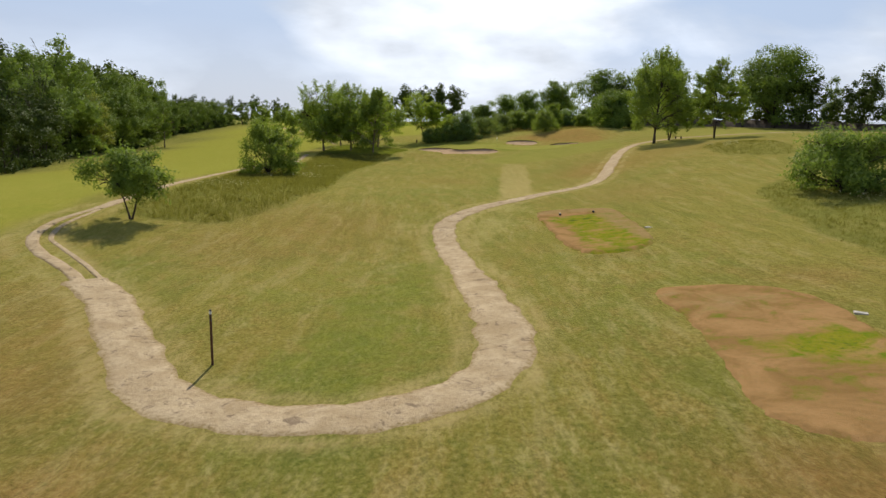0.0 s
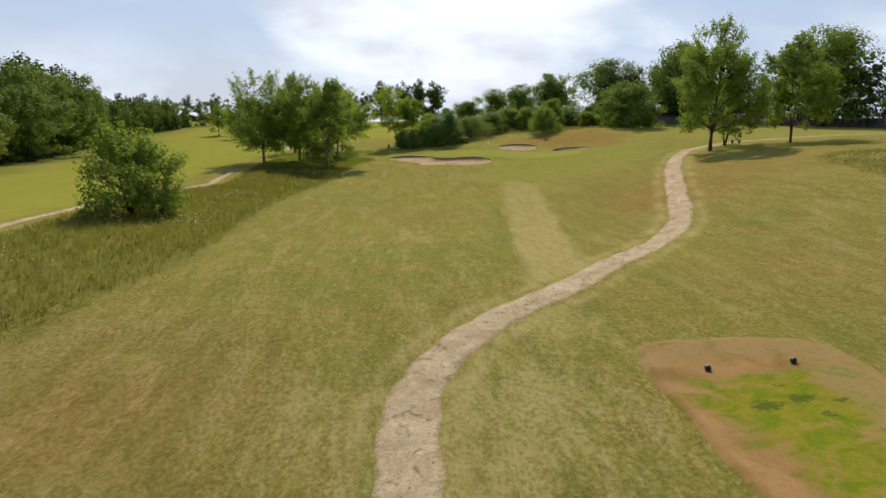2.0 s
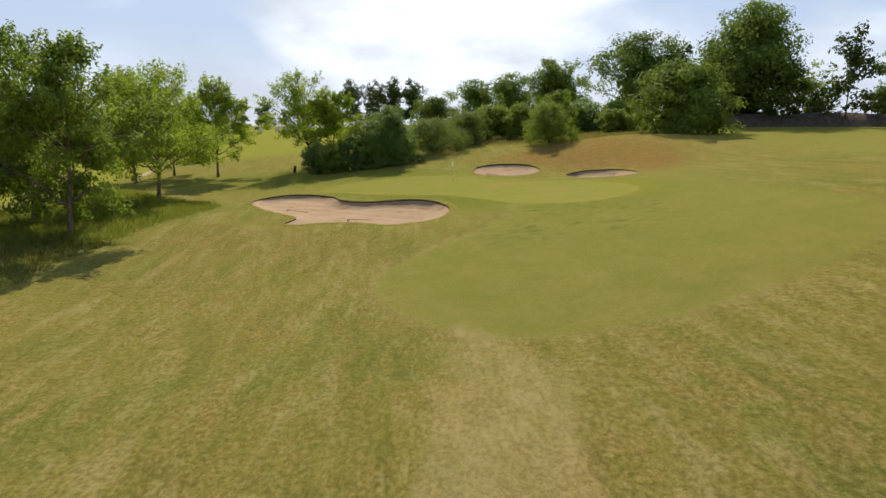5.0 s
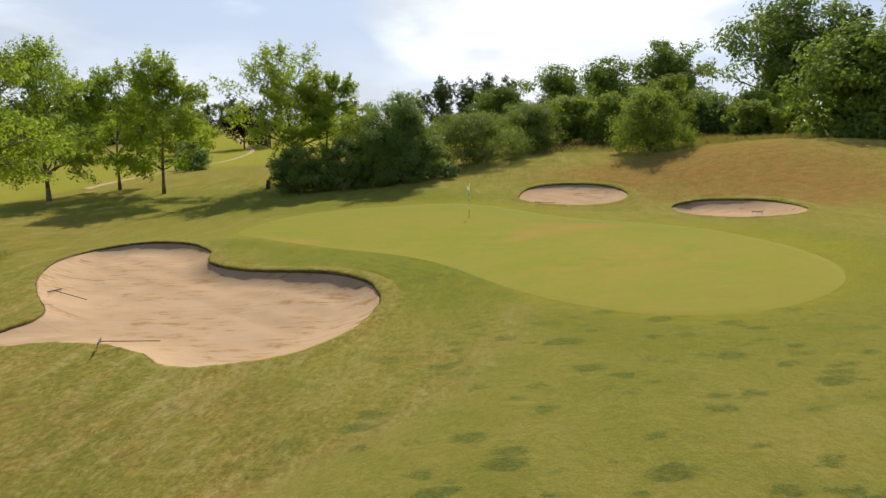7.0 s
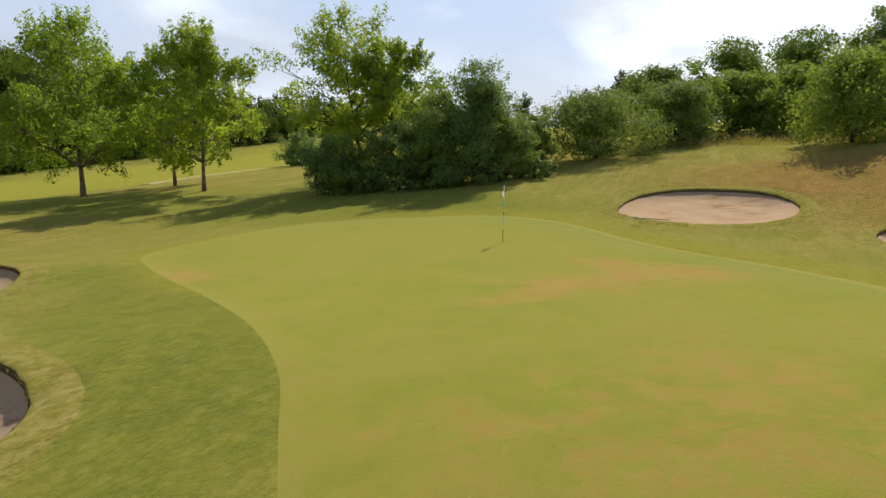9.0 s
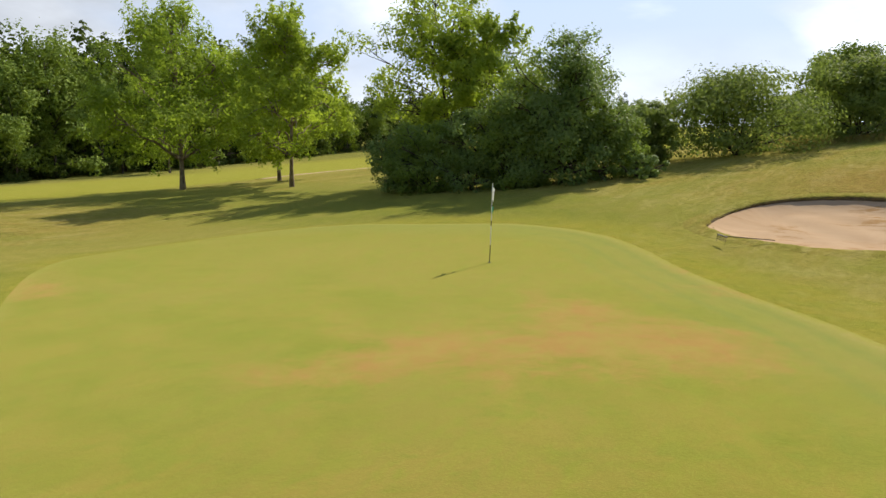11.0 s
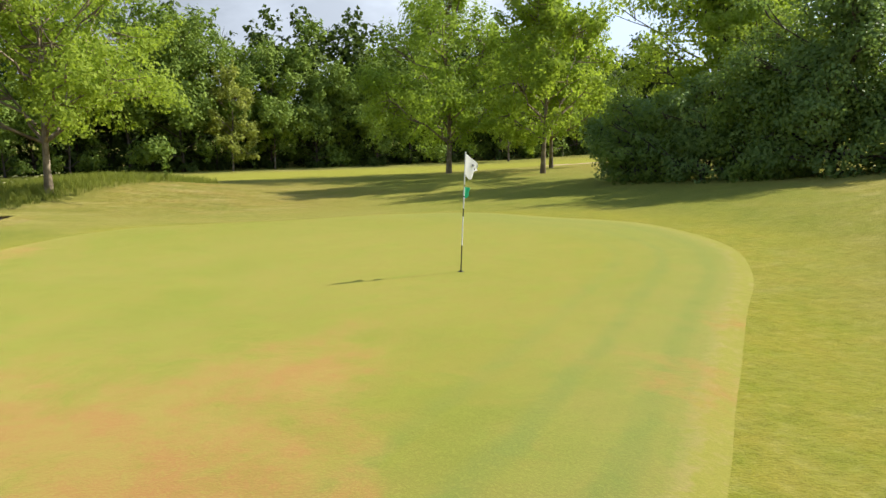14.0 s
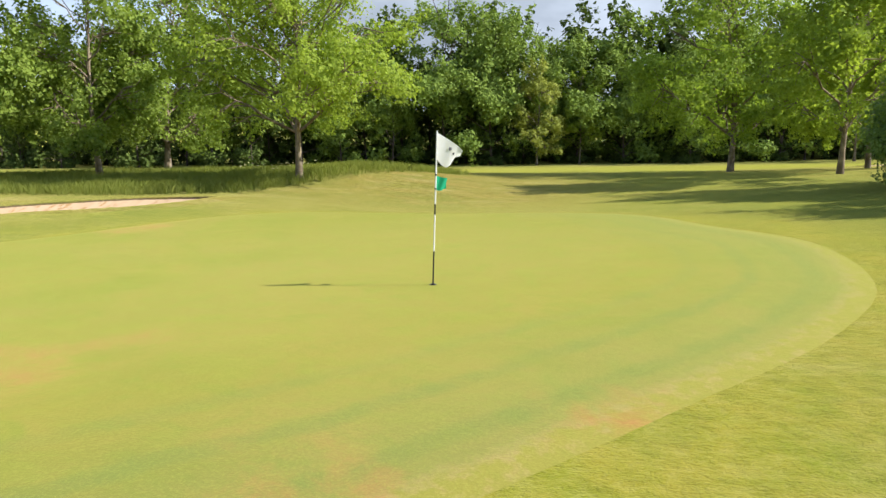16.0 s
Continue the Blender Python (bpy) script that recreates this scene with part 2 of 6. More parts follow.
BROWN_N = [(16.6, 159.2, 1.3, 1.2, 0.8), (15.9, 155.6, 1.6, 1.2, 0.8), (11.5, 152.8, 2.6, 1.4, 1.0), (7.2, 169, 2.4, 0.9, 0.9), (3, 150, 5, 5, 1.1), (-4, 153, 4, 6, 1.0), (7, 145, 3, 6, 0.8),
           (21.5, 188.2, 2.4, 1.2, 0.7), (26, 184.5, 2.4, 2.4, 0.5), (22.3, 185.9, 1.4, 1.0, 0.6), (12.6, 163.8, 0.9, 0.7, 0.9), (8.2, 167.3, 0.9, 0.7, 0.8), (-2, 141, 5, 6, 0.7), (-14, 186, 6, 3, 0.6), (27, 152, 3, 4, 0.4)]
STRAW = [(7.6, 31.7, 2, 4.2, 0.4), (3.9, 21.6, 1.0, 1.7, 0.6), (4.6, 18.3, 1.5, 2.0, 0.5), (-2.6, 59, 1.3, 4.5, 0.8), (8.2, 38.8, 2.4, 3.2, 0.5), (3.4, 55, 1.5, 6, 0.8),
         (2.2, 17.2, 1.0, 1.4, 0.4), (-3.2, 51, 1.0, 2.2, 0.5), (5.2, 59, 1.8, 4, 0.9), (6.8, 65.4, 2.2, 2.6, 1.0), (18.9, 94.5, 1.0, 3, 0.4), (1, 93, 2.2, 6, 0.5),
         (5.6, 107, 1.2, 5, 0.4), (-1, 84, 3, 4, 0.3), (13.5, 92, 0.8, 9, 0.3), (18.8, 188.6, 1.6, 1.2, 0.9), (22.3, 186.6, 1.8, 1.2, 0.9), (16, 196, 4, 2.5, 0.5), (14.6, 191, 2.0, 0.8, 0.5), (27, 187, 3, 3, 0.6)]

# fresh green turf by the path and the green, plus tree shade painted green
VIVID_AND_SHADE = [(-3.2, 33, 2.6, 6.5, 0.75), (-1.9, 41, 1.7, 6, 0.55), (-0.2, 49, 0.7, 8, 0.7), (-3.5, 26, 3.2, 3.5, 0.6), (-10, 36.5, 3.5, 3.0, 0.4), (-6.8, 43, 2.6, 4, 0.4), (-2.6, 64, 2.5, 8, 0.3), (7.0, 42, 1.8, 4, 0.35), (3.6, 33, 1.2, 4, 0.35), (8.6, 34.5, 0.8, 1.2, 0.6),
         # the wide spots at y 194 and 195 colour the tree shade
         (9.6, 169.2, 4.2, 3.0, 0.9), (14.4, 165.0, 4.2, 3.8, 1.1), (4.5, 173, 2.4, 2.4, 0.5), (-14, 195, 15, 7, 0.8), (6, 194, 9, 4.5, 1.0), (14, 192, 4, 2, 0.5), (25.6, 188.6, 2.6, 1.4, 0.7), (0, 189, 7, 2.4, 0.4)]


def spots(x, y, places):
    out = np.zeros_like(x)
    for a, b, rx, ry, h in places:
        out += h * np.exp(-((x - a) / rx) ** 2 - ((y - b) / ry) ** 2)
    return out


# ---- materials ----
class Nodes:
    """A small builder for node materials."""

    def __init__(self, name):
        self.m = bpy.data.materials.new(name)
        self.m.use_nodes = True
        self.t = self.m.node_tree
        self.b = self.t.nodes["Principled BSDF"]
        self.out = self.t.nodes["Material Output"]
        geo = self.t.nodes.new("ShaderNodeNewGeometry")
        self.pos = geo.outputs["Position"]
        self.island = geo.outputs["Random Per Island"]

    def n(self, kind):
        return self.t.nodes.new(kind)

    def put(self, socket, value):
        if isinstance(value, bpy.types.NodeSocket):
            self.t.links.new(value, socket)
        else:
            socket.default_value = value

    def noise(self, scale, detail=4.0, rough=0.55, vec=None, stretch=None, distort=0.0):
        v = vec or self.pos
        if stretch:
            mp = self.n("ShaderNodeMapping")
            mp.inputs["Scale"].default_value = stretch[:3]
            if len(stretch) > 3:
                mp.inputs["Rotation"].default_value = (0, 0, radians(stretch[3]))
            self.put(mp.inputs["Vector"], v)
            v = mp.outputs[0]
        t = self.n("ShaderNodeTexNoise")
        t.inputs["Scale"].default_value = scale
        t.inputs["Detail"].default_value = detail
        t.inputs["Roughness"].default_value = rough
        t.inputs["Distortion"].default_value = distort
        self.put(t.inputs["Vector"], v)
        return t.outputs["Fac"]

    def span(self, fac, lo, hi, a=0.0, b=1.0):
        r = self.n("ShaderNodeMapRange")
        for k, v in (("Value", fac), ("From Min", lo), ("From Max", hi), ("To Min", a), ("To Max", b)):
            self.put(r.inputs[k], v)
        return r.outputs[0]

    def math(self, op, a, b=0.0):
        r = self.n("ShaderNodeMath")
        r.operation = op
        self.put(r.inputs[0], a)
        self.put(r.inputs[1], b)
        return r.outputs[0]

    def mix(self, fac, a, b, mode="MIX"):
        r = self.n("ShaderNodeMix")
        r.data_type, r.blend_type = "RGBA", mode
        self.put(r.inputs["Factor"], fac)
        for k, v in (("A", a), ("B", b)):
            self.put(r.inputs[k], (*v, 1) if isinstance(v, tuple) else v)
        return r.outputs["Result"]

    def plates(self, scale):
        """Scattered rosettes: some cells of a Voronoi pattern, with ragged edges."""
        mp = self.n("ShaderNodeMapping")
        mp.inputs["Scale"].default_value = (1.0, 1.5, 0.0)
        self.put(mp.inputs["Vector"], self.pos)
        v = self.n("ShaderNodeTexVoronoi")
        v.inputs["Scale"].default_value = scale
        self.put(v.inputs["Vector"], mp.outputs[0])
        torn = self.math("MULTIPLY", self.math("SUBTRACT", self.noise(2.6, 6, 0.75), 0.5), 1.1)
        d = self.math("ADD", v.outputs["Distance"], torn)
        sep = self.n("ShaderNodeSeparateColor")
        self.put(sep.inputs[0], v.outputs["Color"])
        reach = self.span(sep.outputs[1], 0.0, 1.0, 0.16, 0.46)
        return self.math("MULTIPLY", self.span(self.math("SUBTRACT", d, reach), 0.04, -0.10), self.span(sep.outputs[0], 0.12, 0.24))

    def attr(self, name):
        a = self.n("ShaderNodeAttribute")
        a.attribute_name = name
        return a

    def finish(self, colour, rough=0.8, bump=None, strength=0.3, dist=0.02, metal=0.0, spec=0.3, sheen=0.0, tint=(0.73, 0.69, 0.16)):
        self.put(self.b.inputs["Base Color"], (*colour, 1) if isinstance(colour, tuple) else colour)
        self.put(self.b.inputs["Roughness"], rough)
        self.put(self.b.inputs["Metallic"], metal)
        self.b.inputs["Specular IOR Level"].default_value = spec
        if sheen:
            self.b.inputs["Sheen Weight"].default_value = sheen
            self.b.inputs["Sheen Roughness"].default_value = 0.45
            self.b.inputs["Sheen Tint"].default_value = (*tint, 1)
        if bump is not None:
            bp = self.n("ShaderNodeBump")
            bp.inputs["Strength"].default_value = strength
            bp.inputs["Distance"].default_value = dist
            self.put(bp.inputs["Height"], bump)
            self.t.links.new(bp.outputs[0], self.b.inputs["Normal"])
        return self.m


def grass_material():
    k = Nodes("mown_grass")
    fac = lambda name: k.attr(name).outputs["Fac"]
    zone = k.attr("zone")
    sep = k.n("ShaderNodeSeparateColor")
    k.t.links.new(zone.outputs["Color"], sep.inputs[0])
    rough, dry, fair = sep.outputs[0], sep.outputs[1], sep.outputs[2]
    big = k.noise(0.07, 4, 0.55, distort=0.5)
    mid = k.noise(0.36, 5, 0.62, distort=0.7)
    clump = k.noise(1.4, 5, 0.66)
    lane = k.noise(0.75, 4, 0.6, stretch=(1.0, 0.05, 1.0, 7))
    wisp = k.noise(2.3, 6, 0.72, stretch=(1.0, 0.26, 1.0, 9), distort=0.2)
    swath = k.noise(0.95, 6, 0.66, stretch=(1.0, 0.16, 1.0, 8), distort=0.4)
    cross = k.noise(1.5, 5, 0.66, stretch=(0.35, 1.0, 1.0, -25), distort=0.4)
    tuft = k.noise(6.5, 5, 0.76, stretch=(1.0, 0.6, 1.0, 9))
    blade = k.noise(36, 3, 0.7)
    ragged = k.math("ADD", k.math("MULTIPLY", k.math("SUBTRACT", mid, 0.5), 3.4), k.math("MULTIPLY", k.math("SUBTRACT", clump, 0.5), 1.8))
    # open fairway: olive and yellow lanes, then lush (with greened tree shade), scorched and straw-coloured places
    col = k.mix(k.span(lane, 0.42, 0.58), (0.112, 0.112, 0.017), (0.164, 0.138, 0.027))
    col = k.mix(k.span(big, 0.42, 0.58, 0, 0.7), col, (0.180, 0.142, 0.028))
    green = k.span(k.math("ADD", k.math("ADD", fac("lush_and_shade"), ragged), k.math("MULTIPLY", k.math("SUBTRACT", big, 0.5), -3.0)), 0.12, 0.95)
    col = k.mix(k.math("MULTIPLY", green, 0.85), col, k.mix(k.span(clump, 0.4, 0.6), (0.070, 0.108, 0.014), (0.118, 0.142, 0.022)))
    burnt = k.span(k.math("ADD", fac("brown"), ragged), 0.30, 1.0)
    col = k.mix(k.math("MULTIPLY", burnt, 0.8), col, k.mix(k.span(clump, 0.38, 0.62), (0.110, 0.072, 0.020), (0.195, 0.122, 0.034)))
    rust = k.math("MULTIPLY", k.span(k.noise(0.6, 6, 0.7, stretch=(1.0, 0.45, 1.0, 20), distort=0.6), 0.49, 0.60), k.span(fac("lush_and_shade"), 0.0, 0.6, 0.65, 0.15))
    col = k.mix(rust, col, k.mix(k.span(tuft, 0.40, 0.60), (0.262, 0.172, 0.052), (0.172, 0.100, 0.028)))
    combed = k.math("MULTIPLY", k.math("SUBTRACT", wisp, 0.5), 3.0)
    hay = k.span(k.math("ADD", k.math("ADD", k.math("MULTIPLY", dry, 0.75), fac("straw")), k.math("ADD", combed, k.math("MULTIPLY", ragged, -0.5))), 0.38, 1.25)
    col = k.mix(k.math("MULTIPLY", hay, 0.85), col, (0.295, 0.248, 0.088))
    strokes = k.math("ADD", k.math("MULTIPLY", swath, 0.8), k.math("MULTIPLY", cross, 0.2))
    col = k.mix(k.math("MULTIPLY", k.span(strokes, 0.52, 0.61, 0, 0.5), k.span(fac("lush_and_shade"), 0.2, 0.9, 1.0, 0.35)), col, k.mix(0.7, col, (0.350, 0.278, 0.132)))
    col = k.mix(k.span(strokes, 0.49, 0.41, 0, 0.6), col, k.mix(0.7, col, (0.058, 0.070, 0.012)))
    # mown apron, fairways beyond, long rough, heathy banks
    smooth = k.math("MAXIMUM", fair, fac("apron"))
    col = k.mix(k.math("MULTIPLY", k.math("MULTIPLY", smooth, 0.78), k.span(fac("lush_and_shade"), 0.0, 0.9, 1.0, 0.25)), col, k.mix(k.span(mid, 0.34, 0.66), (0.150, 0.158, 0.028), (0.218, 0.190, 0.046)))
    col = k.mix(k.math("MULTIPLY", fac("apron"), 0.3), col, k.mix(k.span(mid, 0.34, 0.66), (0.116, 0.130, 0.020), (0.166, 0.150, 0.032)))
    col = k.mix(k.math("MULTIPLY", rough, 0.88), col, k.mix(k.span(k.math("ADD", mid, k.math("MULTIPLY", k.math("SUBTRACT", wisp, 0.5), 0.6)), 0.34, 0.72), (0.048, 0.066, 0.009), (0.128, 0.120, 0.025)))
    heath = fac("heath")
    brush = k.math("ADD", k.math("MULTIPLY", mid, 0.5), k.math("MULTIPLY", wisp, 0.5))
    col = k.mix(k.math("MULTIPLY", heath, k.span(brush, 0.38, 0.58, 0.6, 1.0)), col, k.mix(k.span(clump, 0.38, 0.62), (0.262, 0.102, 0.044), (0.150, 0.054, 0.027)))
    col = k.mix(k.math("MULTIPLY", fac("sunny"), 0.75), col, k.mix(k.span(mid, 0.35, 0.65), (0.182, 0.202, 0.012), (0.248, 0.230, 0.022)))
    col = k.mix(k.math("MULTIPLY", fac("collar"), k.span(mid, 0.3, 0.6, 0.9, 0.55)), col, k.mix(k.span(clump, 0.36, 0.64), (0.148, 0.172, 0.008), (0.238, 0.198, 0.020)))
    # fresh turf, and the green painted into the tree shade
    greened = k.span(k.math("ADD", fac("vivid_and_shade"), k.math("MULTIPLY", ragged, 0.7)), 0.2, 0.9, 0.0, 0.85)
    col = k.mix(k.math("MULTIPLY", greened, k.span(fac("vivid_and_shade"), 0.05, 0.3)), col, k.mix(k.span(clump, 0.38, 0.62), (0.062, 0.098, 0.009), (0.130, 0.144, 0.015)))
    col = k.mix(k.math("MULTIPLY", fac("pale"), k.span(wisp, 0.34, 0.58, 0.4, 0.95)), col, (0.380, 0.275, 0.132))
    # rosettes of weeds
    weed = k.math("MULTIPLY", fac("weed"), k.plates(0.95))
    col = k.mix(k.math("MULTIPLY", weed, k.span(tuft, 0.60, 0.44, 0.45, 1.0)), col, (0.040, 0.066, 0.014))
    # flecks of straw, gaps between the tufts, blades
    calm = k.math("MULTIPLY", k.math("MULTIPLY", k.span(k.math("ADD", smooth, k.math("MULTIPLY", fac("apron"), 0.5)), 0.0, 1.5, 1.0, 0.25), k.span(heath, 0.2, 0.9, 1.0, 0.45)), k.span(k.math("MAXIMUM", fac("collar"), k.math("MULTIPLY", greened, k.span(fac("vivid_and_shade"), 0.05, 0.3))), 0.0, 0.8, 1.0, 0.75))
    col = k.mix(k.math("MULTIPLY", k.span(wisp, 0.53, 0.66, 0, 0.5), k.math("MULTIPLY", calm, k.span(mid, 0.42, 0.56))), col, (0.345, 0.285, 0.120))
    col = k.mix(k.math("MULTIPLY", k.span(tuft, 0.50, 0.61, 0, 0.68), k.math("MULTIPLY", calm, k.span(fac("pale"), 0.0, 1.0, 1.0, 0.35))), col, k.mix(0.72, col, (0.026, 0.032, 0.008)))
    col = k.mix(k.math("MULTIPLY", k.span(tuft, 0.49, 0.38, 0, 0.52), calm), col, k.mix(0.55, col, (0.42, 0.36, 0.15)))
    col = k.mix(k.span(blade, 0.50, 0.63, 0, 0.4), col, k.mix(0.5, col, (0.36, 0.32, 0.11)))
    h = k.math("ADD", k.math("MULTIPLY", blade, 0.25), k.math("ADD", tuft, k.math("MULTIPLY", clump, 0.6)))
    return k.finish(col, 0.95, h, 0.8, 0.07, spec=0.0, sheen=0.48)


def green_material():
    k = Nodes("putting_green_turf")
    fac = lambda name: k.attr(name).outputs["Fac"]
    edge, mown = fac("edge"), fac("mown")
    big = k.noise(0.13, 5, 0.6, distort=0.7)
    mid = k.noise(0.6, 6, 0.64, distort=0.8)
    soft = k.noise(1.6, 5, 0.6, distort=0.6)
    fine = k.noise(40, 3, 0.7)
    speck = k.noise(9.0, 6, 0.75)
    nap = k.noise(3.0, 6, 0.7, stretch=(1, 0.5, 1, 35))
    col = k.mix(k.span(mid, 0.35, 0.66), (0.130, 0.144, 0.014), (0.202, 0.162, 0.028))
    col = k.mix(k.span(big, 0.44, 0.58, 0, 0.6), col, (0.206, 0.158, 0.036))
    col = k.mix(k.span(soft, 0.54, 0.66, 0, 0.55), col, (0.124, 0.154, 0.016))
    col = k.mix(k.span(nap, 0.48, 0.60, 0, 0.4), col, (0.166, 0.186, 0.020))
    # mower's rings along the margin
    wave = k.math("COSINE", k.math("MULTIPLY", k.math("ADD", edge, k.span(mid, 0.2, 0.8, -0.66, -0.44)), 7.4))
    col = k.mix(k.math("MULTIPLY", mown, k.span(edge, 0.0, 2.8, 0.45, 0.0)), col, (0.164, 0.172, 0.066))
    ring = k.math("MULTIPLY", k.math("MULTIPLY", k.span(wave, 0.25, 0.95), mown), k.span(edge, 1.2, 3.2, 1.0, 0.0))
    col = k.mix(k.math("MULTIPLY", ring, k.span(soft, 0.35, 0.6, 0.3, 0.7)), col, (0.110, 0.142, 0.034))
    rim = k.math("ADD", edge, k.math("MULTIPLY", k.math("SUBTRACT", speck, 0.5), 0.35))
    col = k.mix(k.math("MULTIPLY", k.span(rim, 0.0, 0.26, 1.0, 0.0), k.span(mown, 0.0, 0.6, 0.12, 0.75)), col, (0.300, 0.215, 0.085))
    ragged = k.math("ADD", edge, k.math("MULTIPLY", k.math("SUBTRACT", k.noise(5.0, 5, 0.75), 0.5), 0.9))
    col = k.mix(k.math("MULTIPLY", k.span(ragged, 0.16, 0.0), k.span(mown, 0.0, 0.6, 0.2, 0.75)), col, (0.180, 0.176, 0.022))
    # scorched places
    patch = k.math("ADD", k.math("MULTIPLY", mid, 0.5), k.math("MULTIPLY", k.noise(2.0, 6, 0.72, distort=0.6), 0.5))
    red = k.span(k.math("ADD", fac("burn"), k.math("MULTIPLY", k.math("SUBTRACT", patch, 0.5), 3.2)), 0.22, 0.85)
    tone = k.mix(k.span(soft, 0.4, 0.6), (0.300, 0.118, 0.052), (0.275, 0.168, 0.050))
    col = k.mix(k.math("MULTIPLY", k.math("MULTIPLY", red, k.span(fac("burn"), 0.04, 0.3)), 0.8), col, tone)
    col = k.mix(k.span(speck, 0.50, 0.64, 0, 0.22), col, (0.140, 0.160, 0.024))
    col = k.mix(k.span(fine, 0.5, 0.64, 0, 0.25), col, (0.31, 0.30, 0.06))
    return k.finish(col, 0.95, k.math("ADD", fine, speck), 0.3, 0.015, spec=0.0, sheen=0.54, tint=(0.79, 0.78, 0.21))


def tee_material(name):
    k = Nodes(name)
    bare, pale = k.attr("bare").outputs["Fac"], k.attr("pale").outputs["Fac"]
    big = k.noise(0.45, 5, 0.6, distort=1.0)
    mid = k.noise(1.2, 6, 0.65, distort=0.6)
    fine = k.noise(20, 4, 0.72)
    grit = k.noise(5, 5, 0.72)
    turf = k.mix(k.span(mid, 0.36, 0.62), (0.118, 0.170, 0.006), (0.245, 0.218, 0.016))
    soil = k.mix(k.span(big, 0.38, 0.62), (0.225, 0.132, 0.046), (0.350, 0.205, 0.085))
    dust = k.mix(k.span(mid, 0.38, 0.64), (0.310, 0.208, 0.100), (0.255, 0.190, 0.058))
    ragged = k.math("ADD", k.math("MULTIPLY", k.math("SUBTRACT", mid, 0.5), 1.8), k.math("MULTIPLY", k.math("SUBTRACT", big, 0.5), 2.0))
    col = k.mix(k.span(k.math("ADD", bare, ragged), 0.20, 0.80), turf, soil)
    col = k.mix(k.math("MULTIPLY", k.span(k.math("ADD", pale, ragged), 0.25, 0.85), 0.9), col, dust)
    knot = k.math("ADD", k.attr("tufts").outputs["Fac"], k.math("MULTIPLY", k.math("SUBTRACT", grit, 0.5), 1.6))
    col = k.mix(k.span(knot, 0.45, 0.65, 0, 0.85), col, (0.060, 0.095, 0.012))
    col = k.mix(k.span(grit, 0.50, 0.66, 0, 0.4), col, k.mix(0.5, col, (0.08, 0.06, 0.025)))
    col = k.mix(k.span(fine, 0.42, 0.72, 0, 0.4), col, k.mix(0.4, col, (0.40, 0.32, 0.18)))
    return k.finish(col, 0.95, k.math("ADD", fine, mid), 0.6, 0.04, spec=0.0)


def path_material():
    k = Nodes("beaten_gravel")
    mid = k.noise(0.7, 6, 0.68, distort=0.6)
    grit = k.noise(7, 6, 0.78)
    fine = k.noise(45, 3, 0.7)
    rut = k.noise(1.6, 5, 0.7, distort=0.8)
    col = k.mix(k.span(mid, 0.36, 0.66), (0.400, 0.300, 0.172), (0.560, 0.445, 0.285))
    col = k.mix(k.span(grit, 0.50, 0.68, 0, 0.6), col, (0.21, 0.142, 0.088))
    col = k.mix(k.span(rut, 0.57, 0.64, 0, 0.75), col, (0.18, 0.13, 0.085))
    col = k.mix(k.span(fine, 0.5, 0.78, 0, 0.45), col, (0.60, 0.50, 0.40))
    side = k.math("ADD", k.attr("side").outputs["Fac"], k.math("MULTIPLY", k.math("SUBTRACT", grit, 0.5), 1.1))
    col = k.mix(k.span(side, 0.68, 0.95, 0, 0.9), col, (0.270, 0.195, 0.082))
    return k.finish(col, 0.95, k.math("ADD", k.math("MULTIPLY", grit, 0.8), mid), 0.9, 0.08, spec=0.0)


def sand_material():
    k = Nodes("bunker_sand")
    mid = k.noise(0.5, 5, 0.6, distort=0.7)
    rake = k.noise(1.2, 4, 0.6, stretch=(0.25, 1.6, 1.0, 20))
    fine = k.noise(90, 2, 0.6)
    col = k.mix(k.span(mid, 0.35, 0.7), (0.430, 0.300, 0.185), (0.485, 0.350, 0.225))
    col = k.mix(k.span(rake, 0.54, 0.64, 0, 0.28), col, (0.355, 0.235, 0.125))
    scuff = k.math("MULTIPLY", k.span(k.noise(0.33, 4, 0.6, distort=0.5), 0.47, 0.57), k.span(k.noise(2.2, 5, 0.7, stretch=(0.35, 1.5, 1.0, 22)), 0.52, 0.60))
    col = k.mix(k.math("MULTIPLY", scuff, 0.85), col, (0.310, 0.180, 0.070))
    col = k.mix(k.span(fine, 0.45, 0.8, 0, 0.25), col, (0.54, 0.41, 0.28))
    return k.finish(col, 0.95, k.math("ADD", rake, k.math("MULTIPLY", fine, 0.1)), 0.25, 0.03, spec=0.0)


def leaf_material(name, dark, light, glow=0.35, rough=0.6):
    k = Nodes(name)
    patch = k.noise(0.35, 3, 0.5)
    col = k.mix(k.span(k.island, 0.0, 1.0, 0.15, 0.75), dark, light)
    col = k.mix(k.span(patch, 0.35, 0.7, 0, 0.45), col, light)
    k.finish(col, rough, spec=0.07)
    tr = k.n("ShaderNodeBsdfTranslucent")
    k.t.links.new(k.mix(0.5, col, (min(1, light[0] * 1.5), min(1, light[1] * 1.6), light[2] * 0.6)), tr.inputs["Color"])
    mx = k.n("ShaderNodeMixShader")
    mx.inputs[0].default_value = glow
    k.t.links.new(k.b.outputs[0], mx.inputs[1])
    k.t.links.new(tr.outputs[0], mx.inputs[2])
    k.t.links.new(mx.outputs[0], k.out.inputs["Surface"])
    return k.m


